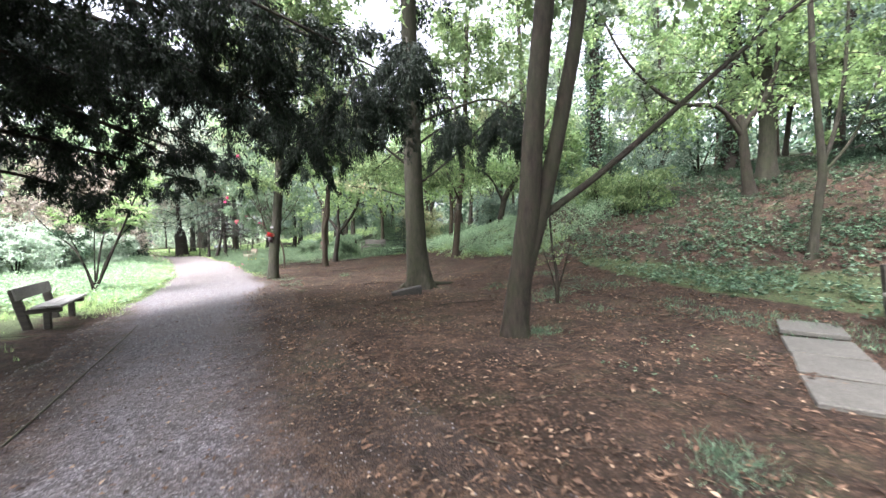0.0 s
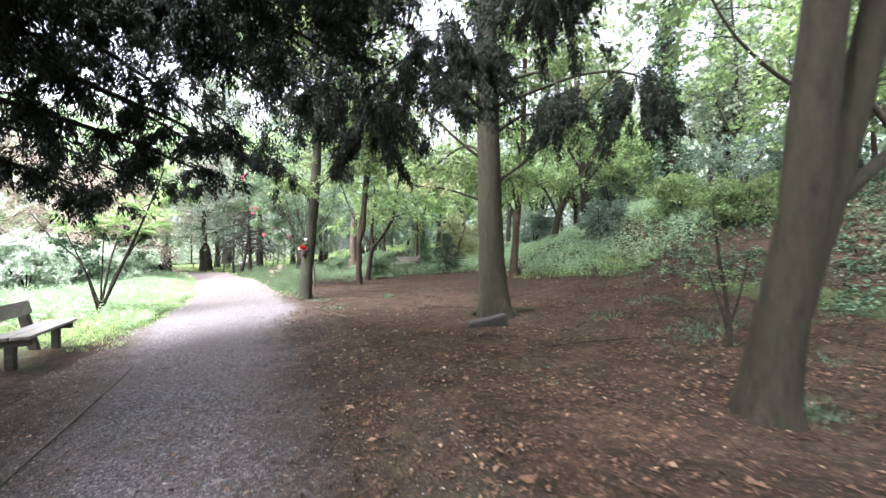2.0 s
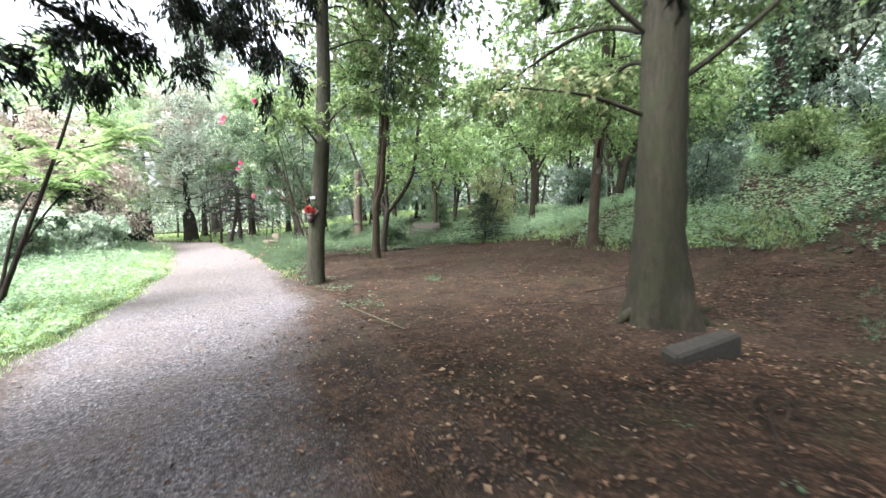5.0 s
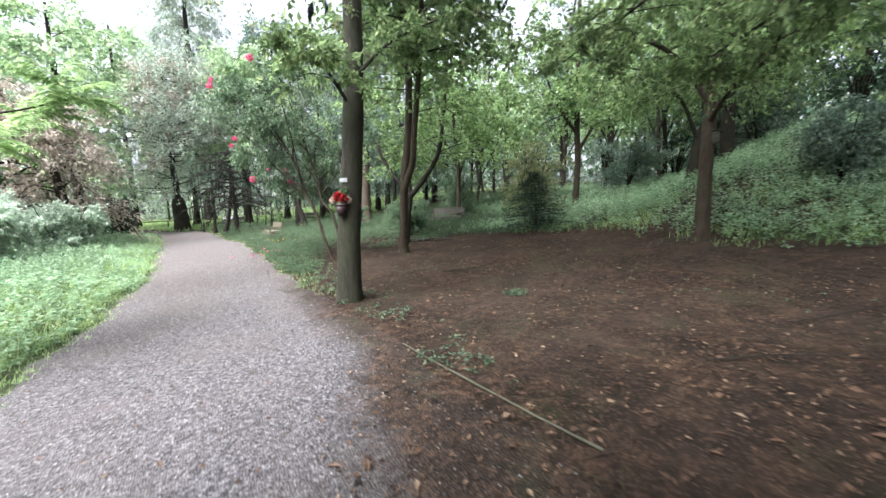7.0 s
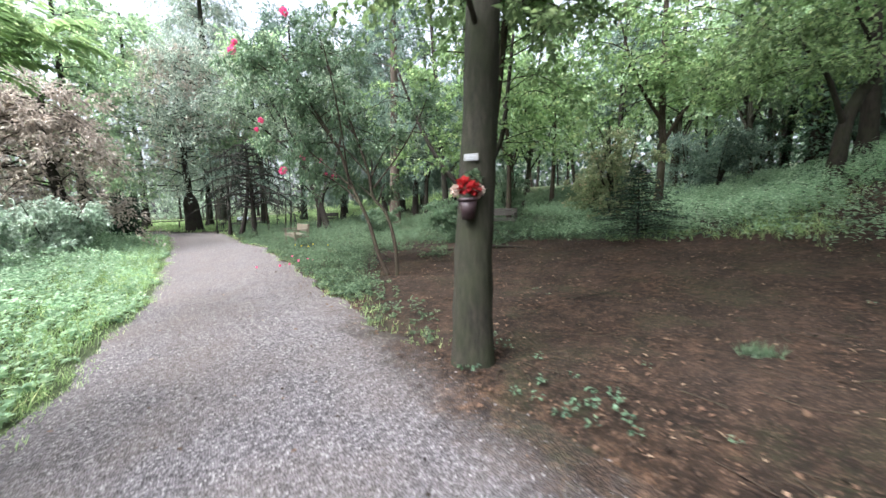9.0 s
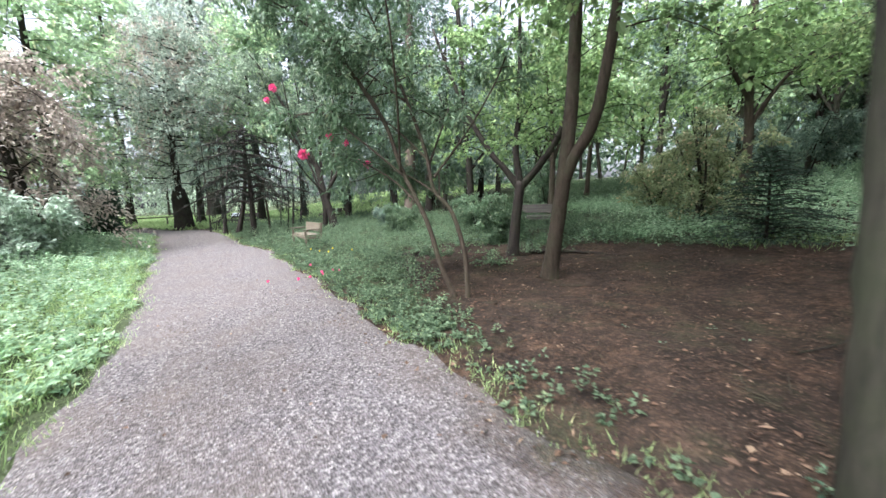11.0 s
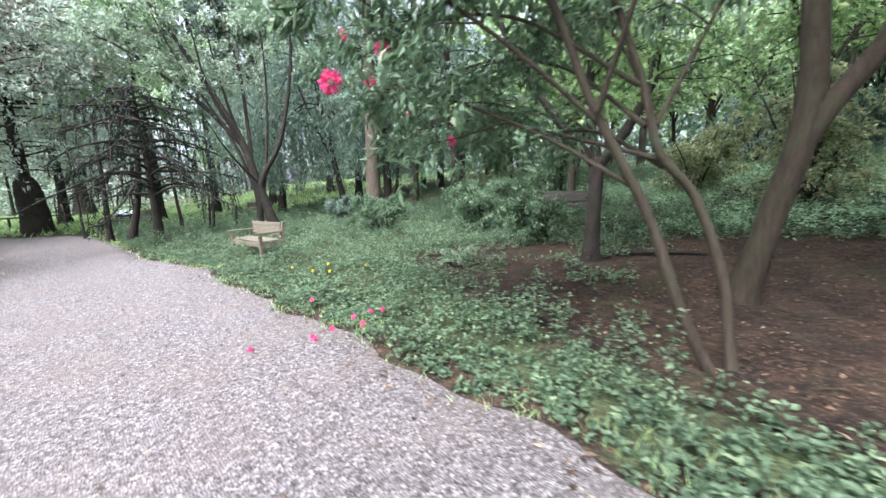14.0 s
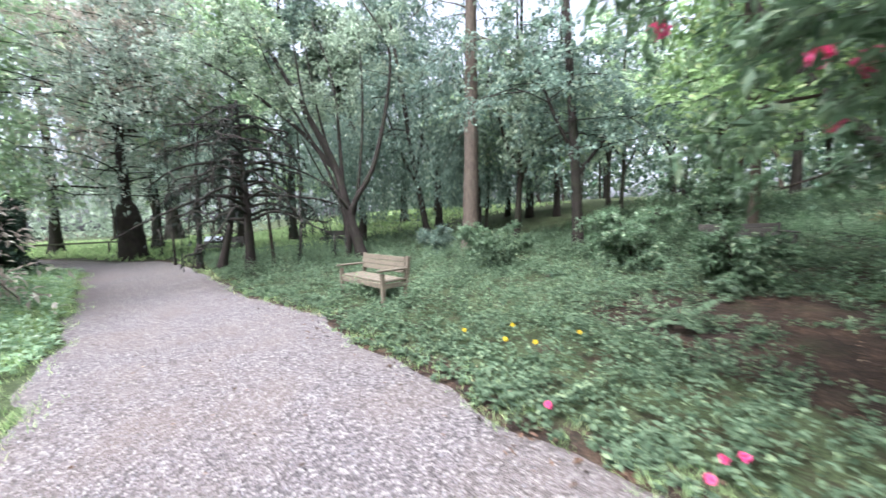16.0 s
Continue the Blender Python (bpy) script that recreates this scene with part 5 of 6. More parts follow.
# ---- benches ----
def park_bench(m, width, mat, label, arms=True, slats=4, seat=0.43, back=0.9, depth=0.5, group="benches", arm=0.64):
    """A slatted timber bench that faces its own -y."""
    b = thing("park_bench", m, label, "bench", group)
    hw = width / 2
    for sx in (-1, 1):
        x = sx * (hw - 0.04)
        board("leg", 0.065, 0.065, arm - 0.02 if arms else seat, pose(x, -depth / 2, (arm - 0.02 if arms else seat) / 2 - 0.03), mat, b)
        board("back_leg", 0.065, 0.065, back + 0.03, pose(x, depth / 2 + 0.03, back / 2 - 0.03, -7), mat, b)
        board("side_rail", 0.05, depth, 0.08, pose(x, 0, seat - 0.08), mat, b)
        if arms:
            board("armrest", 0.08, depth + 0.12, 0.035, pose(x, -0.03, arm), mat, b, "", 0.012)
    board("front_rail", width - 0.14, 0.04, 0.09, pose(0, -depth / 2, seat - 0.07), mat, b)
    for k in range(slats):
        board("seat_slat", width - 0.02, depth / slats - 0.012, 0.028, pose(0, -depth / 2 + (k + 0.5) * depth / slats, seat), mat, b)
    nb = 3 if arms else 2
    for k in range(nb):
        z = seat + 0.14 + k * (back - seat - 0.12) / nb
        board("back_slat", width - 0.13, 0.026, (back - seat) / nb - 0.045, pose(0, depth / 2 - 0.02 + 0.12 * (z - 0.3) , z, -7), mat, b)
    return b


park_bench(pose(3.75, 26.72, gz(3.75, 26.72), 0, 0, -90 + 4), 1.52, MAT_TEAK, "weathered golden teak garden bench with armrests among low ivy", back=0.8, seat=0.4, depth=0.45, arm=0.58)
park_bench(pose(10.9, 23.0, gz(10.9, 23.0), 0, 0, -52), 1.6, MAT_DARKWOOD, "dark green-stained wooden bench at the edge of the leaf litter", back=0.85)
park_bench(pose(2.9, 39.4, gz(2.9, 39.4), 0, 0, -40), 1.8, MAT_DARKWOOD, "dark wooden bench by the far bend of the path", back=0.8, arms=False)
park_bench(pose(8.6, 40.6, gz(8.6, 40.6), 0, 0, -60), 1.7, MAT_DARKWOOD, "dark wooden bench on the grass behind the trees", back=0.8, arms=False)


pn = thing("sign_panel", pose(2.75, 39.75, gz(2.75, 39.75), 0, 0, -25), "small pale blue-grey sloping sign panel on two dark posts", "sign")
for x in (-0.22, 0.22):
    board("post", 0.05, 0.05, 0.75, pose(x, 0, 0.3), MAT_DARKWOOD, pn)
board("panel", 0.7, 0.32, 0.025, pose(0, -0.02, 0.7, 35), MAT_BLUEGREY, pn)


def plank_bench(m, label, length=1.8, back=None):
    """Two thick posts with a plank seat and one back board; faces its own -y."""
    b = thing("plank_bench", m, label, "bench", "benches")
    for x in (-length * 0.42, length * 0.42):
        board("post", 0.1, 0.12, 0.84, pose(x, 0.27, 0.36, -12), MAT_DARKWOOD, b, "", 0.012)
        board("seat_bracket", 0.09, 0.5, 0.09, pose(x, 0.0, 0.35), MAT_DARKWOOD, b, "", 0.012)
        board("front_post", 0.1, 0.1, 0.4, pose(x, -0.05, 0.13), MAT_DARKWOOD, b, "", 0.012)
    for y in (-0.18, 0.03):
        board("seat_plank", length, 0.195, 0.045, pose(0, y, 0.42), MAT_GREYWOOD, b, "", 0.008)
    board("back_plank", back or length, 0.04, 0.22, pose(0, 0.295, 0.68, -12), MAT_GREYWOOD, b, "", 0.008)
    return b


plank_bench(pose(-1.78, 9.3, gz(-1.78, 9.3), 0, 0, 88), "plain bench of grey weathered planks on dark posts", 1.7)
plank_bench(pose(7.63, -1.0, gz(7.63, -1.0), 0, 0, -61), "plain bench of grey weathered planks beside concrete slabs", 1.7, 1.4)

# ---- stones, slabs, edging ----
st = thing("stone_marker", pose(4.66, 6.93, gz(4.66, 6.93), 0, 0, -18), "dark mossy stone block with a sloping rounded top by the roots", "stone block")
bm = bmesh.new()
box(bm, 0.72, 0.2, 0.32, pose(0, 0, 0.0), 0.025)
for v in bm.verts:
    if v.co.z > 0.1:
        v.co.z += 0.06 * math.cos(v.co.x * 3.2 - 0.6) + 0.07 * v.co.x - 0.04
    v.co += Vector((noise.noise(v.co * 7), noise.noise(v.co * 7 + Vector((3, 1, 0))), noise.noise(v.co * 9))) * 0.012
part("stone", bm, MAT_STONEBLOCK, st)
slabs = tagged(new("pavement"), "short row of worn concrete paving slabs in the leaf litter", "paving", "", "structure")
d = Vector((6.9, 0.35, 0)) - Vector((4.7, -0.4, 0))
for i in range(4):
    c = Vector((4.75, -0.38, 0)) + d * (i / 3.0) * 0.98
    bm = box(bmesh.new(), 0.68, 0.62, 0.06, pose(0, 0, 0), 0.01)
    s = part("slab", bm, MAT_SLAB, slabs)
    s.matrix_world = pose(c.x, c.y, gz(c.x, c.y) + 0.012, i % 2 - 0.5, 0.4 - i % 3 * 0.5, math.degrees(math.atan2(d.y, d.x)) + (2, -1.5, 1, -2)[i])
for pts in ([(-0.86, 3.3), (-0.72, 4.9), (-0.52, 7.2), (-0.46, 8.1)], [(2.86, 9.3), (2.8, 9.9), (2.72, 11.0), (2.7, 11.5)]):
    e = thing("path_edging", pose(0, 0, 0), "narrow weathered timber edging strip beside the gravel", "edging", "path edging strips")
    ln = smooth_line([(x, y, path_height(x, y) + 0.004) for x, y in pts], 5)
    Tubes().add(ln, 0.009, 0.008, 6, 0, 0.2, rng).object("strip", MAT_MOSSWOOD, e)
for pts in ([(4.4, 5.2), (4.9, 5.0), (5.6, 4.85), (6.0, 4.5)], [(3.4, 6.0), (3.9, 6.2), (4.3, 6.1)], [(6.3, 9.4), (6.9, 9.0), (7.7, 8.8)], [(-1.9, 8.0), (-2.4, 8.05), (-2.9, 8.3)], [(4.6, 9.5), (5.3, 9.0), (5.9, 8.3)], [(5.2, 14.6), (5.9, 14.4), (6.6, 14.5)]):
    e = thing("stick", pose(0, 0, 0), "dead stick lying in the leaf litter", "stick", "fallen sticks")
    ln = smooth_line([(x, y, gz(x, y) + 0.02 + 0.03 * (i % 2)) for i, (x, y) in enumerate(pts)], 4)
    Tubes().add(ln, 0.009, 0.005, 6, 0, 0.15, rng).object("wood", MAT_BARK_DARK, e)
# rail at the far bend
rl = thing("low_rail", pose(-3.2, 46.5, gz(-3.2, 46.5), 0, 0, 8), "low dark timber rail along the grass", "rail")
for x in (-4, -2, 0, 2, 4):
    board("post", 0.1, 0.1, 0.6, pose(x, 0, 0.25), MAT_DARKWOOD, rl)
board("rail", 9.0, 0.07, 0.09, pose(0, 0, 0.55), MAT_MOSSWOOD, rl)

# ---- pot of flowers and tag on the smooth trunk ----
out = Vector((-0.78, -0.62, 0)).normalized()
side = Vector((out.y, -out.x, 0))
wall_at = Vector((3.03, 13.8, 1.47)) + out * 0.165
pot = thing("flower_pot", Matrix.Translation(wall_at + out * 0.075), "dark plastic pot of red and cream flowers fixed to a trunk", "flower pot")
bm = bmesh.new()
bmesh.ops.create_cone(bm, cap_ends=True, segments=18, radius1=0.055, radius2=0.085, depth=0.17, matrix=pose(0, 0, 0))
bmesh.ops.create_cone(bm, cap_ends=True, segments=18, radius1=0.092, radius2=0.092, depth=0.025, matrix=pose(0, 0, 0.085))
part("pot", bm, MAT_POT, pot, "", True)
truss((-0.03, 0.0, 0.2), 0.11, MAT_RED, 400, "red_flower", "bunch of red flowers", pot)
truss((0.045, -0.03, 0.18), 0.095, MAT_RED, 401, "red_flower", "bunch of red flowers", pot)
truss((0.1, -0.02, 0.16), 0.085, MAT_CREAM, 402, "cream_flower", "faded cream flowers", pot)
truss((-0.11, 0.03, 0.16), 0.075, MAT_CREAM, 403, "cream_flower", "faded cream flowers", pot)
truss((0.08, 0.02, 0.26), 0.12, MAT_HERB, 404, "leaves", "pale green leaves", pot)
tag_at = Vector((3.065, 13.81, 1.92)) + out * 0.185
tg = thing("tree_tag", Matrix.Translation(tag_at) @ Matrix.Rotation(math.atan2(out.x, -out.y), 4, "Z"), "small white plate nailed to a trunk", "tag")
board("plate", 0.13, 0.006, 0.06, pose(0, 0, 0), MAT_TAG, tg, "", 0.002)
board("line_of_writing", 0.08, 0.002, 0.003, pose(0, -0.004, 0.01), MAT_BLUEGREY, tg, "", 0.0005)
board("line_of_writing", 0.06, 0.002, 0.003, pose(-0.01, -0.004, -0.01), MAT_BLUEGREY, tg, "", 0.0005)

# ---- ground cover ----
def scatter(rg, n, x0, x1, y0, y1, density):
    """Random places thinned by a density between 0 and 1."""
    x, y = rg.uniform(x0, x1, n), rg.uniform(y0, y1, n)
    keep = rg.random(n) < density(x, y)
    return x[keep], y[keep]


def patchy(x, y, s=0.8, lo=-0.25, hi=0.35):
    v = np.array([noise.noise(Vector((a * s, b * s, 11))) for a, b in zip(x, y)])
    return sm(lo, hi, v)


def herbs(name, label, x, y, rg, hmin, hmax, leaf, mat, per=9, h_by=None):
    """Leafy low plants: leaves set round short upright stems."""
    n = len(x)
    h = rg.uniform(hmin, hmax, n) * (1 if h_by is None else h_by)
    base = np.stack([x, y, ground(x, y)], -1)
    P = np.repeat(base, per, 0)
    k = rg.uniform(0.25, 1, n * per)
    az = rg.uniform(0, 2 * np.pi, n * per)
    o = np.stack([np.sin(az), np.cos(az), 0 * az], -1)
    lean = np.repeat(rg.normal(0, 0.15, (n, 3)) * [1, 1, 0], per, 0)
    hh = np.repeat(h, per)
    P = P + np.array([0, 0, 1]) * (hh * k)[:, None] + lean * hh[:, None] * k[:, None] + o * 0.02
    D = o + np.array([0, 0, 0.25]) + rg.normal(0, 0.3, (n * per, 3))
    ob = quads_object(name, leaf_quads(rg, P, D, leaf[0], leaf[1], 0.35, 0.08, 0.2), mat)
    return tagged(ob, label, "plants", "", "stuff")


def grass(name, label, x, y, rg, hmin, hmax, mat, per=5, width=0.008):
    n = len(x)
    base = np.repeat(np.stack([x, y, ground(x, y) - 0.01], -1), per, 0) + rg.normal(0, 0.03, (n * per, 3)) * [1, 1, 0]
    D = rg.normal(0, 0.32, (n * per, 3)) * [1, 1, 0] + [0, 0, 1]
    L = rg.uniform(hmin, hmax, n * per)
    ob = quads_object(name, leaf_quads(rg, base, D, L, width, 1.0, 0.02, 0.35, 0.3), mat)
    return tagged(ob, label, "grass", "", "stuff")


hr = np.random.default_rng(77)
edge_l = lambda x, y, w: sm(0.0, w, left_edge(y) - x)
edge_r = lambda x, y, w: sm(-0.05, w, x - right_edge(y))

x, y = scatter(hr, 23000, -14, 0, 8, 40, lambda x, y: edge_l(x, y, 0.22) * sm(-14, -7, x) * sm(10.5 - 2.5 * sm(2, 5, -x), 13, y) * (0.45 + 0.55 * patchy(x, y, 0.5)))
herbs("left_nettles", "pale green nettles and weeds along the grassy verge", x, y, hr, 0.12, 0.5, (0.085, 0.05), MAT_NETTLE, 11, 0.35 + 0.85 * sm(0.1, 2.0, left_edge(y) - x))
x, y = scatter(hr, 15000, -5, 0.2, 10, 40, lambda x, y: edge_l(x, y, 0.25) * sm(9.5, 12, y) * (0.25 + 0.75 * (1 - sm(0.4, 3, left_edge(y) - x))))
grass("verge_grass", "soft bright green grass verge beside the gravel", x, y, hr, 0.08, 0.3, MAT_GRASS, 6)
x, y = scatter(hr, 30000, -1.9, 3.4, 9.5, 38, lambda x, y: np.maximum(sm(-0.18, 0.05, x - right_edge(y)) * (1 - sm(0.15, 0.45, x - right_edge(y))) * sm(13, 15, y), sm(-0.3, 0.0, left_edge(y) - x) * (1 - sm(0.3, 0.6, left_edge(y) - x))) * (0.25 + 0.75 * patchy(x, y, 1.3)))
grass("edge_grass", "short yellow-green grass fringing the gravel", x, y, hr, 0.03, 0.11, MAT_GRASS, 5, 0.007)
x, y = scatter(hr, 11000, -6, -0.7, -2, 11.5, lambda x, y: sm(0.1, 1.2, left_edge(y) - x) * patchy(x, y, 0.7, 0.0, 0.4))
grass("thin_grass", "thin grass tufts on trodden earth", x, y, hr, 0.04, 0.14, MAT_GRASS, 6)
x, y = scatter(hr, 33000, 2, 12, 12.5, 40, lambda x, y: edge_r(x, y, 0.1) * (1 - litter_zone(x, y)) * (0.16 * sm(12.5, 15.5, y) + 0.84 * sm(16.2, 17.2, y)) * (0.4 + 0.6 * np.maximum(patchy(x, y, 0.7), 1 - sm(0.5, 1.2, x - right_edge(y)))))
herbs("ground_ivy", "dense low carpet of blue-green weeds and ground ivy", x, y, hr, 0.08, 0.38, (0.052, 0.037), MAT_HERB, 12, (0.35 + 0.95 * sm(0.0, 1.3, x - right_edge(y))) * (0.45 + 1.0 * patchy(x, y, 1.1, -0.2, 0.4)))
x, y = scatter(hr, 520, 2.3, 5, 10.5, 17, lambda x, y: edge_r(x, y, 0.2) * (1 - sm(0.5, 1.0, x - right_edge(y))) * patchy(x, y, 1.2))
herbs("edge_weeds", "scattered weeds along the path edge", x, y, hr, 0.03, 0.12, (0.038, 0.025), MAT_IVY, 8)
x, y = scatter(hr, 34000, 7, 24, -5, 27, lambda x, y: (1 - litter_zone(x, y)) * sm(7.0, 8.5, x) * (1 - 0.7 * sm(6, 9, y) * (1 - sm(14, 17, x))) * (0.3 + 0.7 * patchy(x, y, 0.45, -0.25, 0.2)))
herbs("bank_ivy", "ivy and brambles creeping over the bank", x, y, hr, 0.03, 0.24, (0.078, 0.058), MAT_IVY, 6)
x, y = scatter(hr, 30000, 8.5, 22, 6.5, 30, lambda x, y: (1 - litter_zone(x, y)) * sm(0.0, 1.0, x - 9.2) * sm(6.5, 9, y) * (0.2 + 0.8 * patchy(x + 9, y, 0.5, -0.3, 0.2)))
# same weeds twice: pale leaf colour where lit, darker leaf colour where shaded
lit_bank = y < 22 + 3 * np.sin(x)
herbs("bank_weeds", "tall blue-green weeds on the lower bank, leaf colour paled where lit", x[lit_bank], y[lit_bank], hr, 0.1, 0.5, (0.075, 0.034), MAT_NETTLE, 11)
herbs("bank_weeds", "tall blue-green weeds under the trees, leaf colour darkened for their shade", x[~lit_bank], y[~lit_bank], hr, 0.1, 0.5, (0.08, 0.037), MAT_HERB, 10)
x, y = scatter(hr, 9000, 8.2, 14, 7.5, 17, lambda x, y: (1 - litter_zone(x, y)) * (1 - sm(10.5, 13.5, x)) * patchy(x, y, 0.6, -0.3, 0.2))
grass("bank_grass", "pale fresh grass at the foot of the bank", x, y, hr, 0.06, 0.26, MAT_GRASS, 5)
x, y = scatter(hr, 16000, -14, 26, 36, 66, lambda x, y: ((x > right_edge(y) + 0.3) | (x < left_edge(y))) * sm(36, 41, y))
grass("lawn", "sunlit meadow grass beyond the trees", x, y, hr, 0.1, 0.32, MAT_GRASS, 6, 0.035)
x, y = scatter(hr, 9000, 4.6, 9.6, -3, 6.5, lambda x, y: sm(5.0, 6.6, x) * patchy(x, y, 0.8, 0.02, 0.3) * 0.8)
grass("moss_and_grass", "low mossy grass patches at the foot of the bank", x, y, hr, 0.03, 0.1, MAT_IVY, 5, 0.009)
x, y = 3.0 + hr.normal(0, 0.16, 130), -0.1 + hr.normal(0, 0.12, 130)
grass("grass_patch", "small patch of dull green grass in the litter", x, y, hr, 0.03, 0.09, MAT_IVY, 5, 0.006)
x, y = 4.45 + hr.normal(0, 0.16, 90), 2.6 + hr.normal(0, 0.12, 90)
grass("grass_patch", "small tuft of dull green grass at the foot of a trunk", x, y, hr, 0.03, 0.1, MAT_IVY, 5, 0.006)
tf = [(5.03, 12.27), (5.07, 12.22), (4.98, 12.33)]
x, y = np.array([a for a, b in tf for _ in range(14)]) + hr.normal(0, 0.045, 42), np.array([b for a, b in tf for _ in range(14)]) + hr.normal(0, 0.045, 42)
grass("grass_tuft", "single tuft of grass on bare soil", x, y, hr, 0.06, 0.16, MAT_RHODO, 5)
x, y = scatter(hr, 500, 3, 9, -3, 16, lambda x, y: litter_zone(x, y) * patchy(x, y, 0.5, 0.18, 0.5) * 0.9)
herbs("seedlings", "sparse green seedlings in the leaf litter", x, y, hr, 0.02, 0.06, (0.035, 0.022), MAT_IVY, 5)
x, y = scatter(hr, 1100, 4.6, 9, 19.3, 25, lambda x, y: np.minimum(1, litter_zone(x, y) * 1.5) * patchy(x, y, 0.9, -0.1, 0.35))
herbs("litter_weeds", "scattered low weeds growing through the leaf litter", x, y, hr, 0.05, 0.24, (0.06, 0.042), MAT_HERB, 9)
fern = thing("fern", Matrix.Translation((5.7, 22.4, gz(5.7, 22.4))), "green fern among weeds and leaf litter", "fern")
frond_tuft(Vector((0, 0, 0.1)), 0.5, 16, MAT_HERB, 610, fern)
for i, (x, y) in enumerate([(3.2, 22.93), (3.35, 22.7), (3.6, 23.2), (3.9, 22.6), (3.1, 23.4)]):
    truss((x, y, gz(x, y) + 0.3), 0.03, MAT_YELLOW, 620 + i, "yellow_flower", "small yellow wild flower among the weeds")

# fallen leaves
lr = np.random.default_rng(88)
x, y = scatter(lr, 120000, 1.2, 11, -5, 21, lambda x, y: np.maximum(litter_zone(x, y), 0.3 * sm(1.2, 2.2, x) * (1 - sm(9, 12, y))) * (1 - 0.65 * sm(6, 11, y)) * (0.3 + 0.7 * patchy(x, y, 1.1)))
ex, ey = scatter(lr, 6500, 1.2, 4, 10, 32, lambda x, y: sm(-0.6, -0.1, x - right_edge(y)) * (1 - sm(0.1, 0.6, x - right_edge(y))) * (0.25 + 0.75 * patchy(x, y, 1.6)))
x, y = np.concatenate([x, ex]), np.concatenate([y, ey])
n = len(x)
az = lr.uniform(0, 2 * np.pi, n)
zz = np.where((x < right_edge(y)), path_height(x, y), ground(x, y) + np.array([noise.noise(Vector((a * 0.7, b * 0.7, 3))) * 0.06 + noise.noise(Vector((a * 2.3, b * 2.3, 7))) * 0.022 for a, b in zip(x, y)]) * sm(0.0, 0.8, x - right_edge(y)))
P = np.stack([x, y, zz + 0.012], -1)
D = np.stack([np.sin(az), np.cos(az), lr.normal(0.05, 0.18, n)], -1)
lit = quads_object("leaf_litter", leaf_quads(lr, P, D, 0.02 + 0.065 * lr.random(n) ** 2.2, 0.013 + 0.04 * lr.random(n) ** 2.2, 0.25, 0.12, 0.0), MAT_LITTER)
tagged(lit, "dry brown fallen leaves scattered over the soil", "leaves", "", "stuff")
x, y = scatter(lr, 5200, -1.5, 2.6, -3, 28, lambda x, y: sm(0.05, 0.2, x - left_edge(y)) * (0.08 + 0.92 * (1 - sm(5, 13, y))))
n = len(x)
az = lr.uniform(0, 2 * np.pi, n)
P = np.stack([x, y, path_height(x, y) + 0.012], -1)
D = np.stack([np.sin(az), np.cos(az), lr.normal(0.05, 0.15, n)], -1)
lit = quads_object("path_leaves", leaf_quads(lr, P, D, 0.045, 0.028, 0.25, 0.12, 0.0), MAT_LITTER)
tagged(lit, "a few dry leaves lying on the gravel", "leaves", "", "stuff")

# twigs in the litter
x, y = scatter(lr, 2600, 1.6, 11, -4, 21, lambda x, y: litter_zone(x, y) * (0.25 + 0.75 * patchy(x, y, 0.9)))
tw = Tubes()
for a, b in zip(x, y):
    az, ln = lr.uniform(0, 6.28), 0.08 + 0.4 * lr.random() ** 2
    dx, dy = math.sin(az) * ln / 2, math.cos(az) * ln / 2
    bend = lr.normal(0, 0.15 * ln, 2)
    z = gz(a, b) + 0.012 + (noise.noise(Vector((a * 0.7, b * 0.7, 3))) * 0.06 + noise.noise(Vector((a * 2.3, b * 2.3, 7))) * 0.022) * float(sm(0.0, 0.8, a - right_edge(b)))
    tw.add(np.array([(a - dx, b - dy, z), (a + bend[0], b + bend[1], z + 0.008), (a + dx, b + dy, z + 0.004)]), 0.0035 + 0.004 * lr.random(), 0.002, 4)
tagged(tw.object("twigs", MAT_BARK_BROWN), "thin broken twigs strewn over the leaf litter", "twigs", "", "stuff")

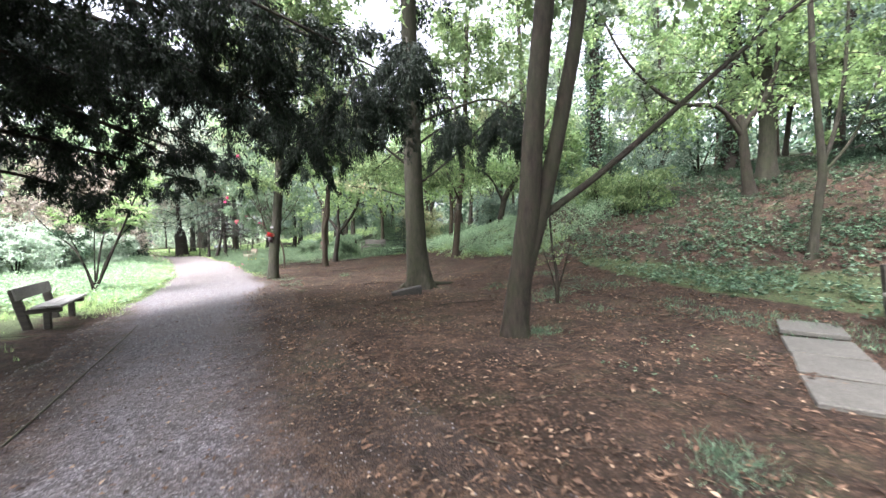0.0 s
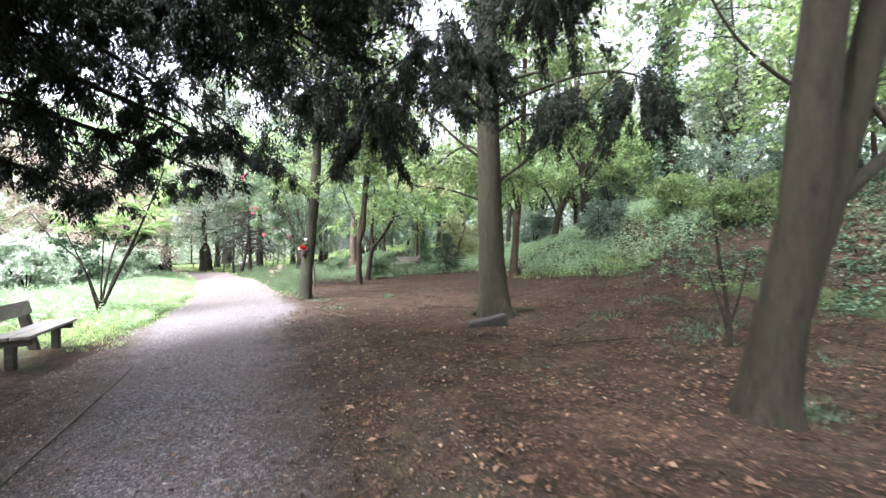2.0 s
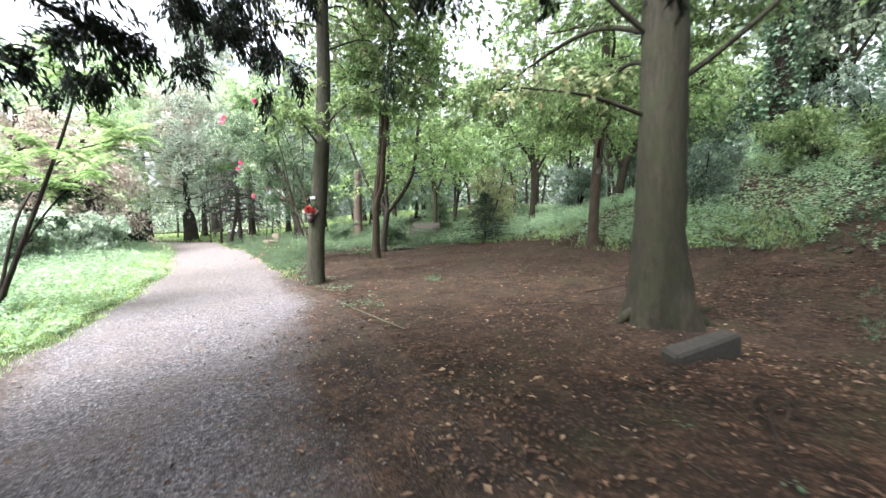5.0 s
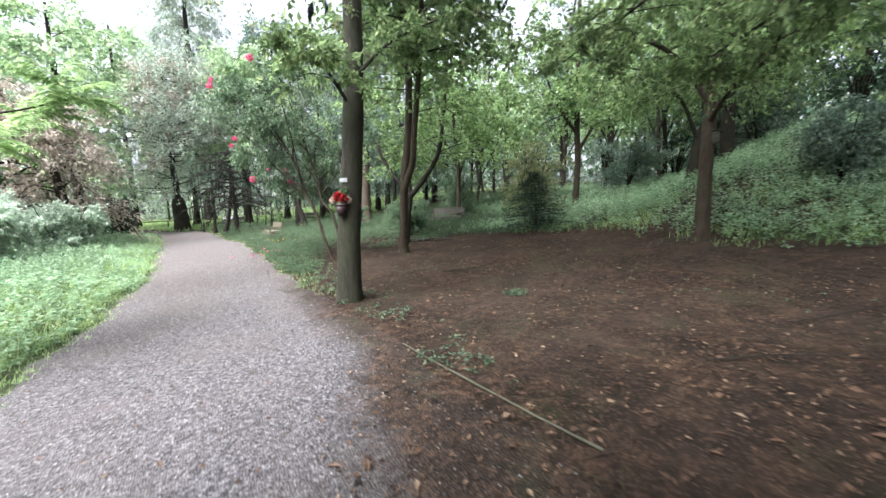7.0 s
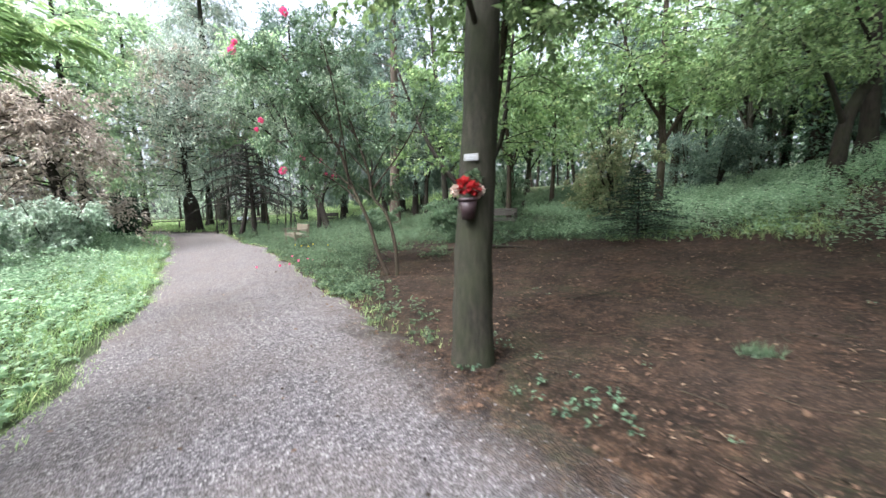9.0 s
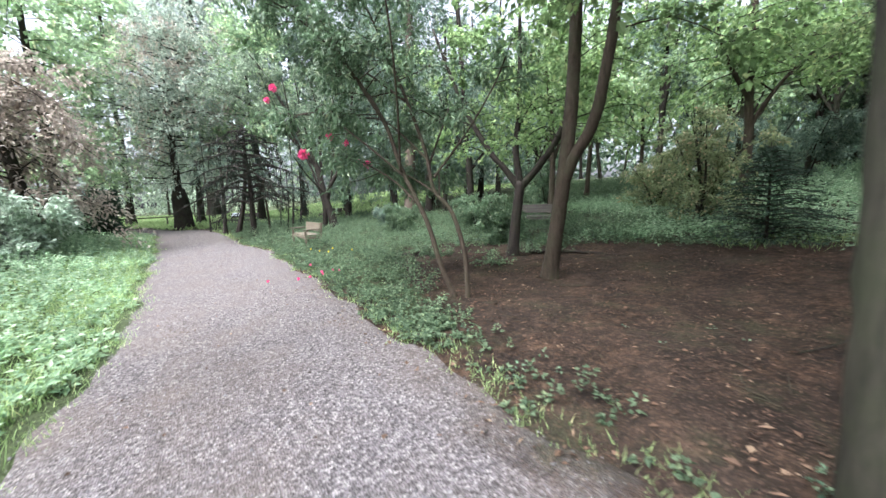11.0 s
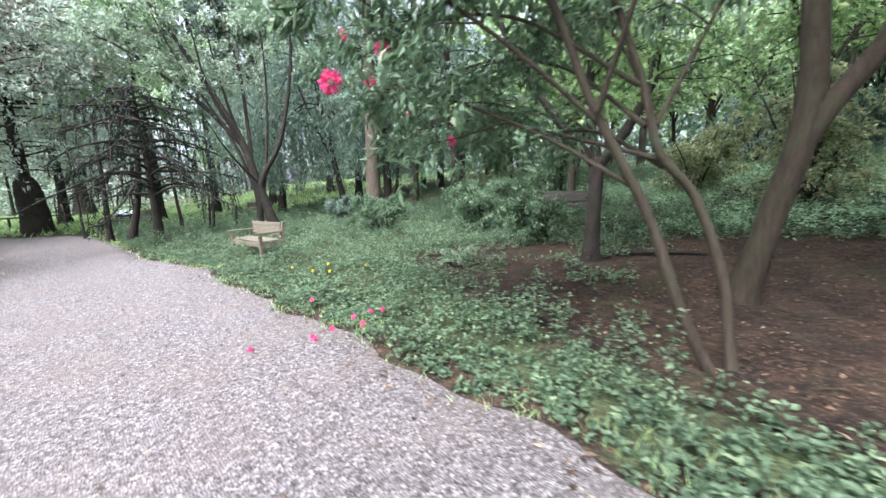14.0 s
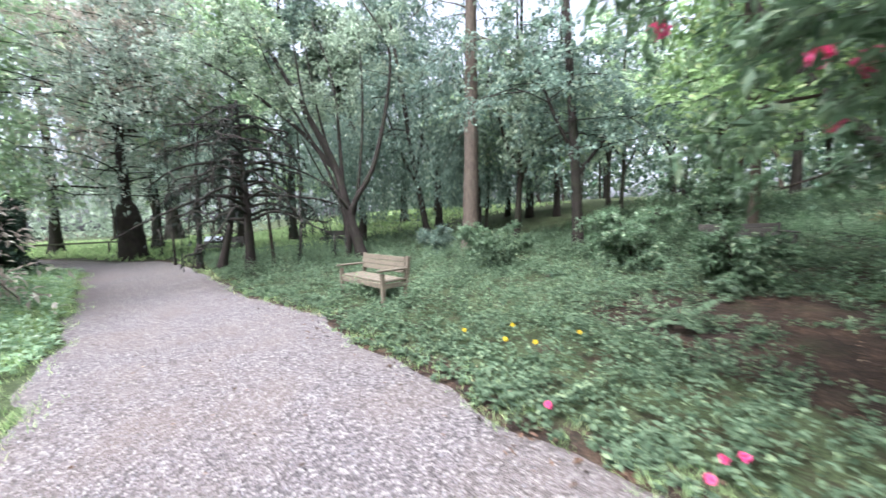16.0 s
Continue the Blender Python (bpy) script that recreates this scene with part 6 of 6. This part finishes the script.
# loose gravel
n = 36000
y = -2.5 + 33 * lr.random(n) ** 1.15
u = lr.random(n)
x = left_edge(y) * (1 - u) + right_edge(y) * u
keep = lr.random(n) > np.maximum((1 - sm(8, 12, y)) * sm(0.5, 0.95, u) * 0.85, 0.7 * sm(0.8, 1.0, u))
x, y = x[keep], y[keep]
n = len(x)
s = lr.uniform(0.004, 0.013, n) * np.where(lr.random(n) < 0.03, 1.7, 1)
az = lr.uniform(0, 2 * np.pi, n)
c = np.stack([x, y, path_height(x, y)], -1)
V = np.empty((n, 5, 3))
for k in range(4):
    a = az + k * np.pi / 2 + lr.normal(0, 0.25, n)
    V[:, k] = c + np.stack([np.sin(a) * s, np.cos(a) * s * 0.8, -0.2 * s], -1)
V[:, 4] = c + np.stack([lr.normal(0, 0.3, n) * s, lr.normal(0, 0.3, n) * s, s * lr.uniform(0.4, 0.9, n)], -1)
F = (np.arange(n)[:, None, None] * 5 + np.array([(0, 1, 4), (1, 2, 4), (2, 3, 4), (3, 0, 4)])[None]).reshape(-1, 3)
me = bpy.data.meshes.new("loose_gravel")
me.vertices.add(n * 5)
me.vertices.foreach_set("co", V.astype(np.float32).ravel())
me.loops.add(F.size)
me.loops.foreach_set("vertex_index", F.astype(np.int32).ravel())
me.polygons.add(len(F))
me.polygons.foreach_set("loop_start", np.arange(0, F.size, 3, dtype=np.int32))
me.materials.append(MAT_STONE)
me.update(calc_edges=True)
tagged(new("loose_gravel", me), "loose grey chippings on the footpath", "gravel", "", "stuff")

# petals on the path
pr = np.random.default_rng(99)
for i in range(9):
    x, y = [(1.8, 21.42), (2.55, 21.24), (2.32, 21.22), (2.71, 20.9), (3.1, 21.1)][i] if i < 5 else (pr.uniform(1.7, 3.8), pr.uniform(19.8, 22.2))
    ob = truss((x, y, path_height(x, y) + 0.015 if x < right_edge(y) else gz(x, y) + 0.12), 0.038, MAT_PINK, 700 + i, "fallen_blossom", "fallen pink blossom")
    tagged(ob, "fallen pink blossom on the gravel edge", "petal", "fallen blossoms")
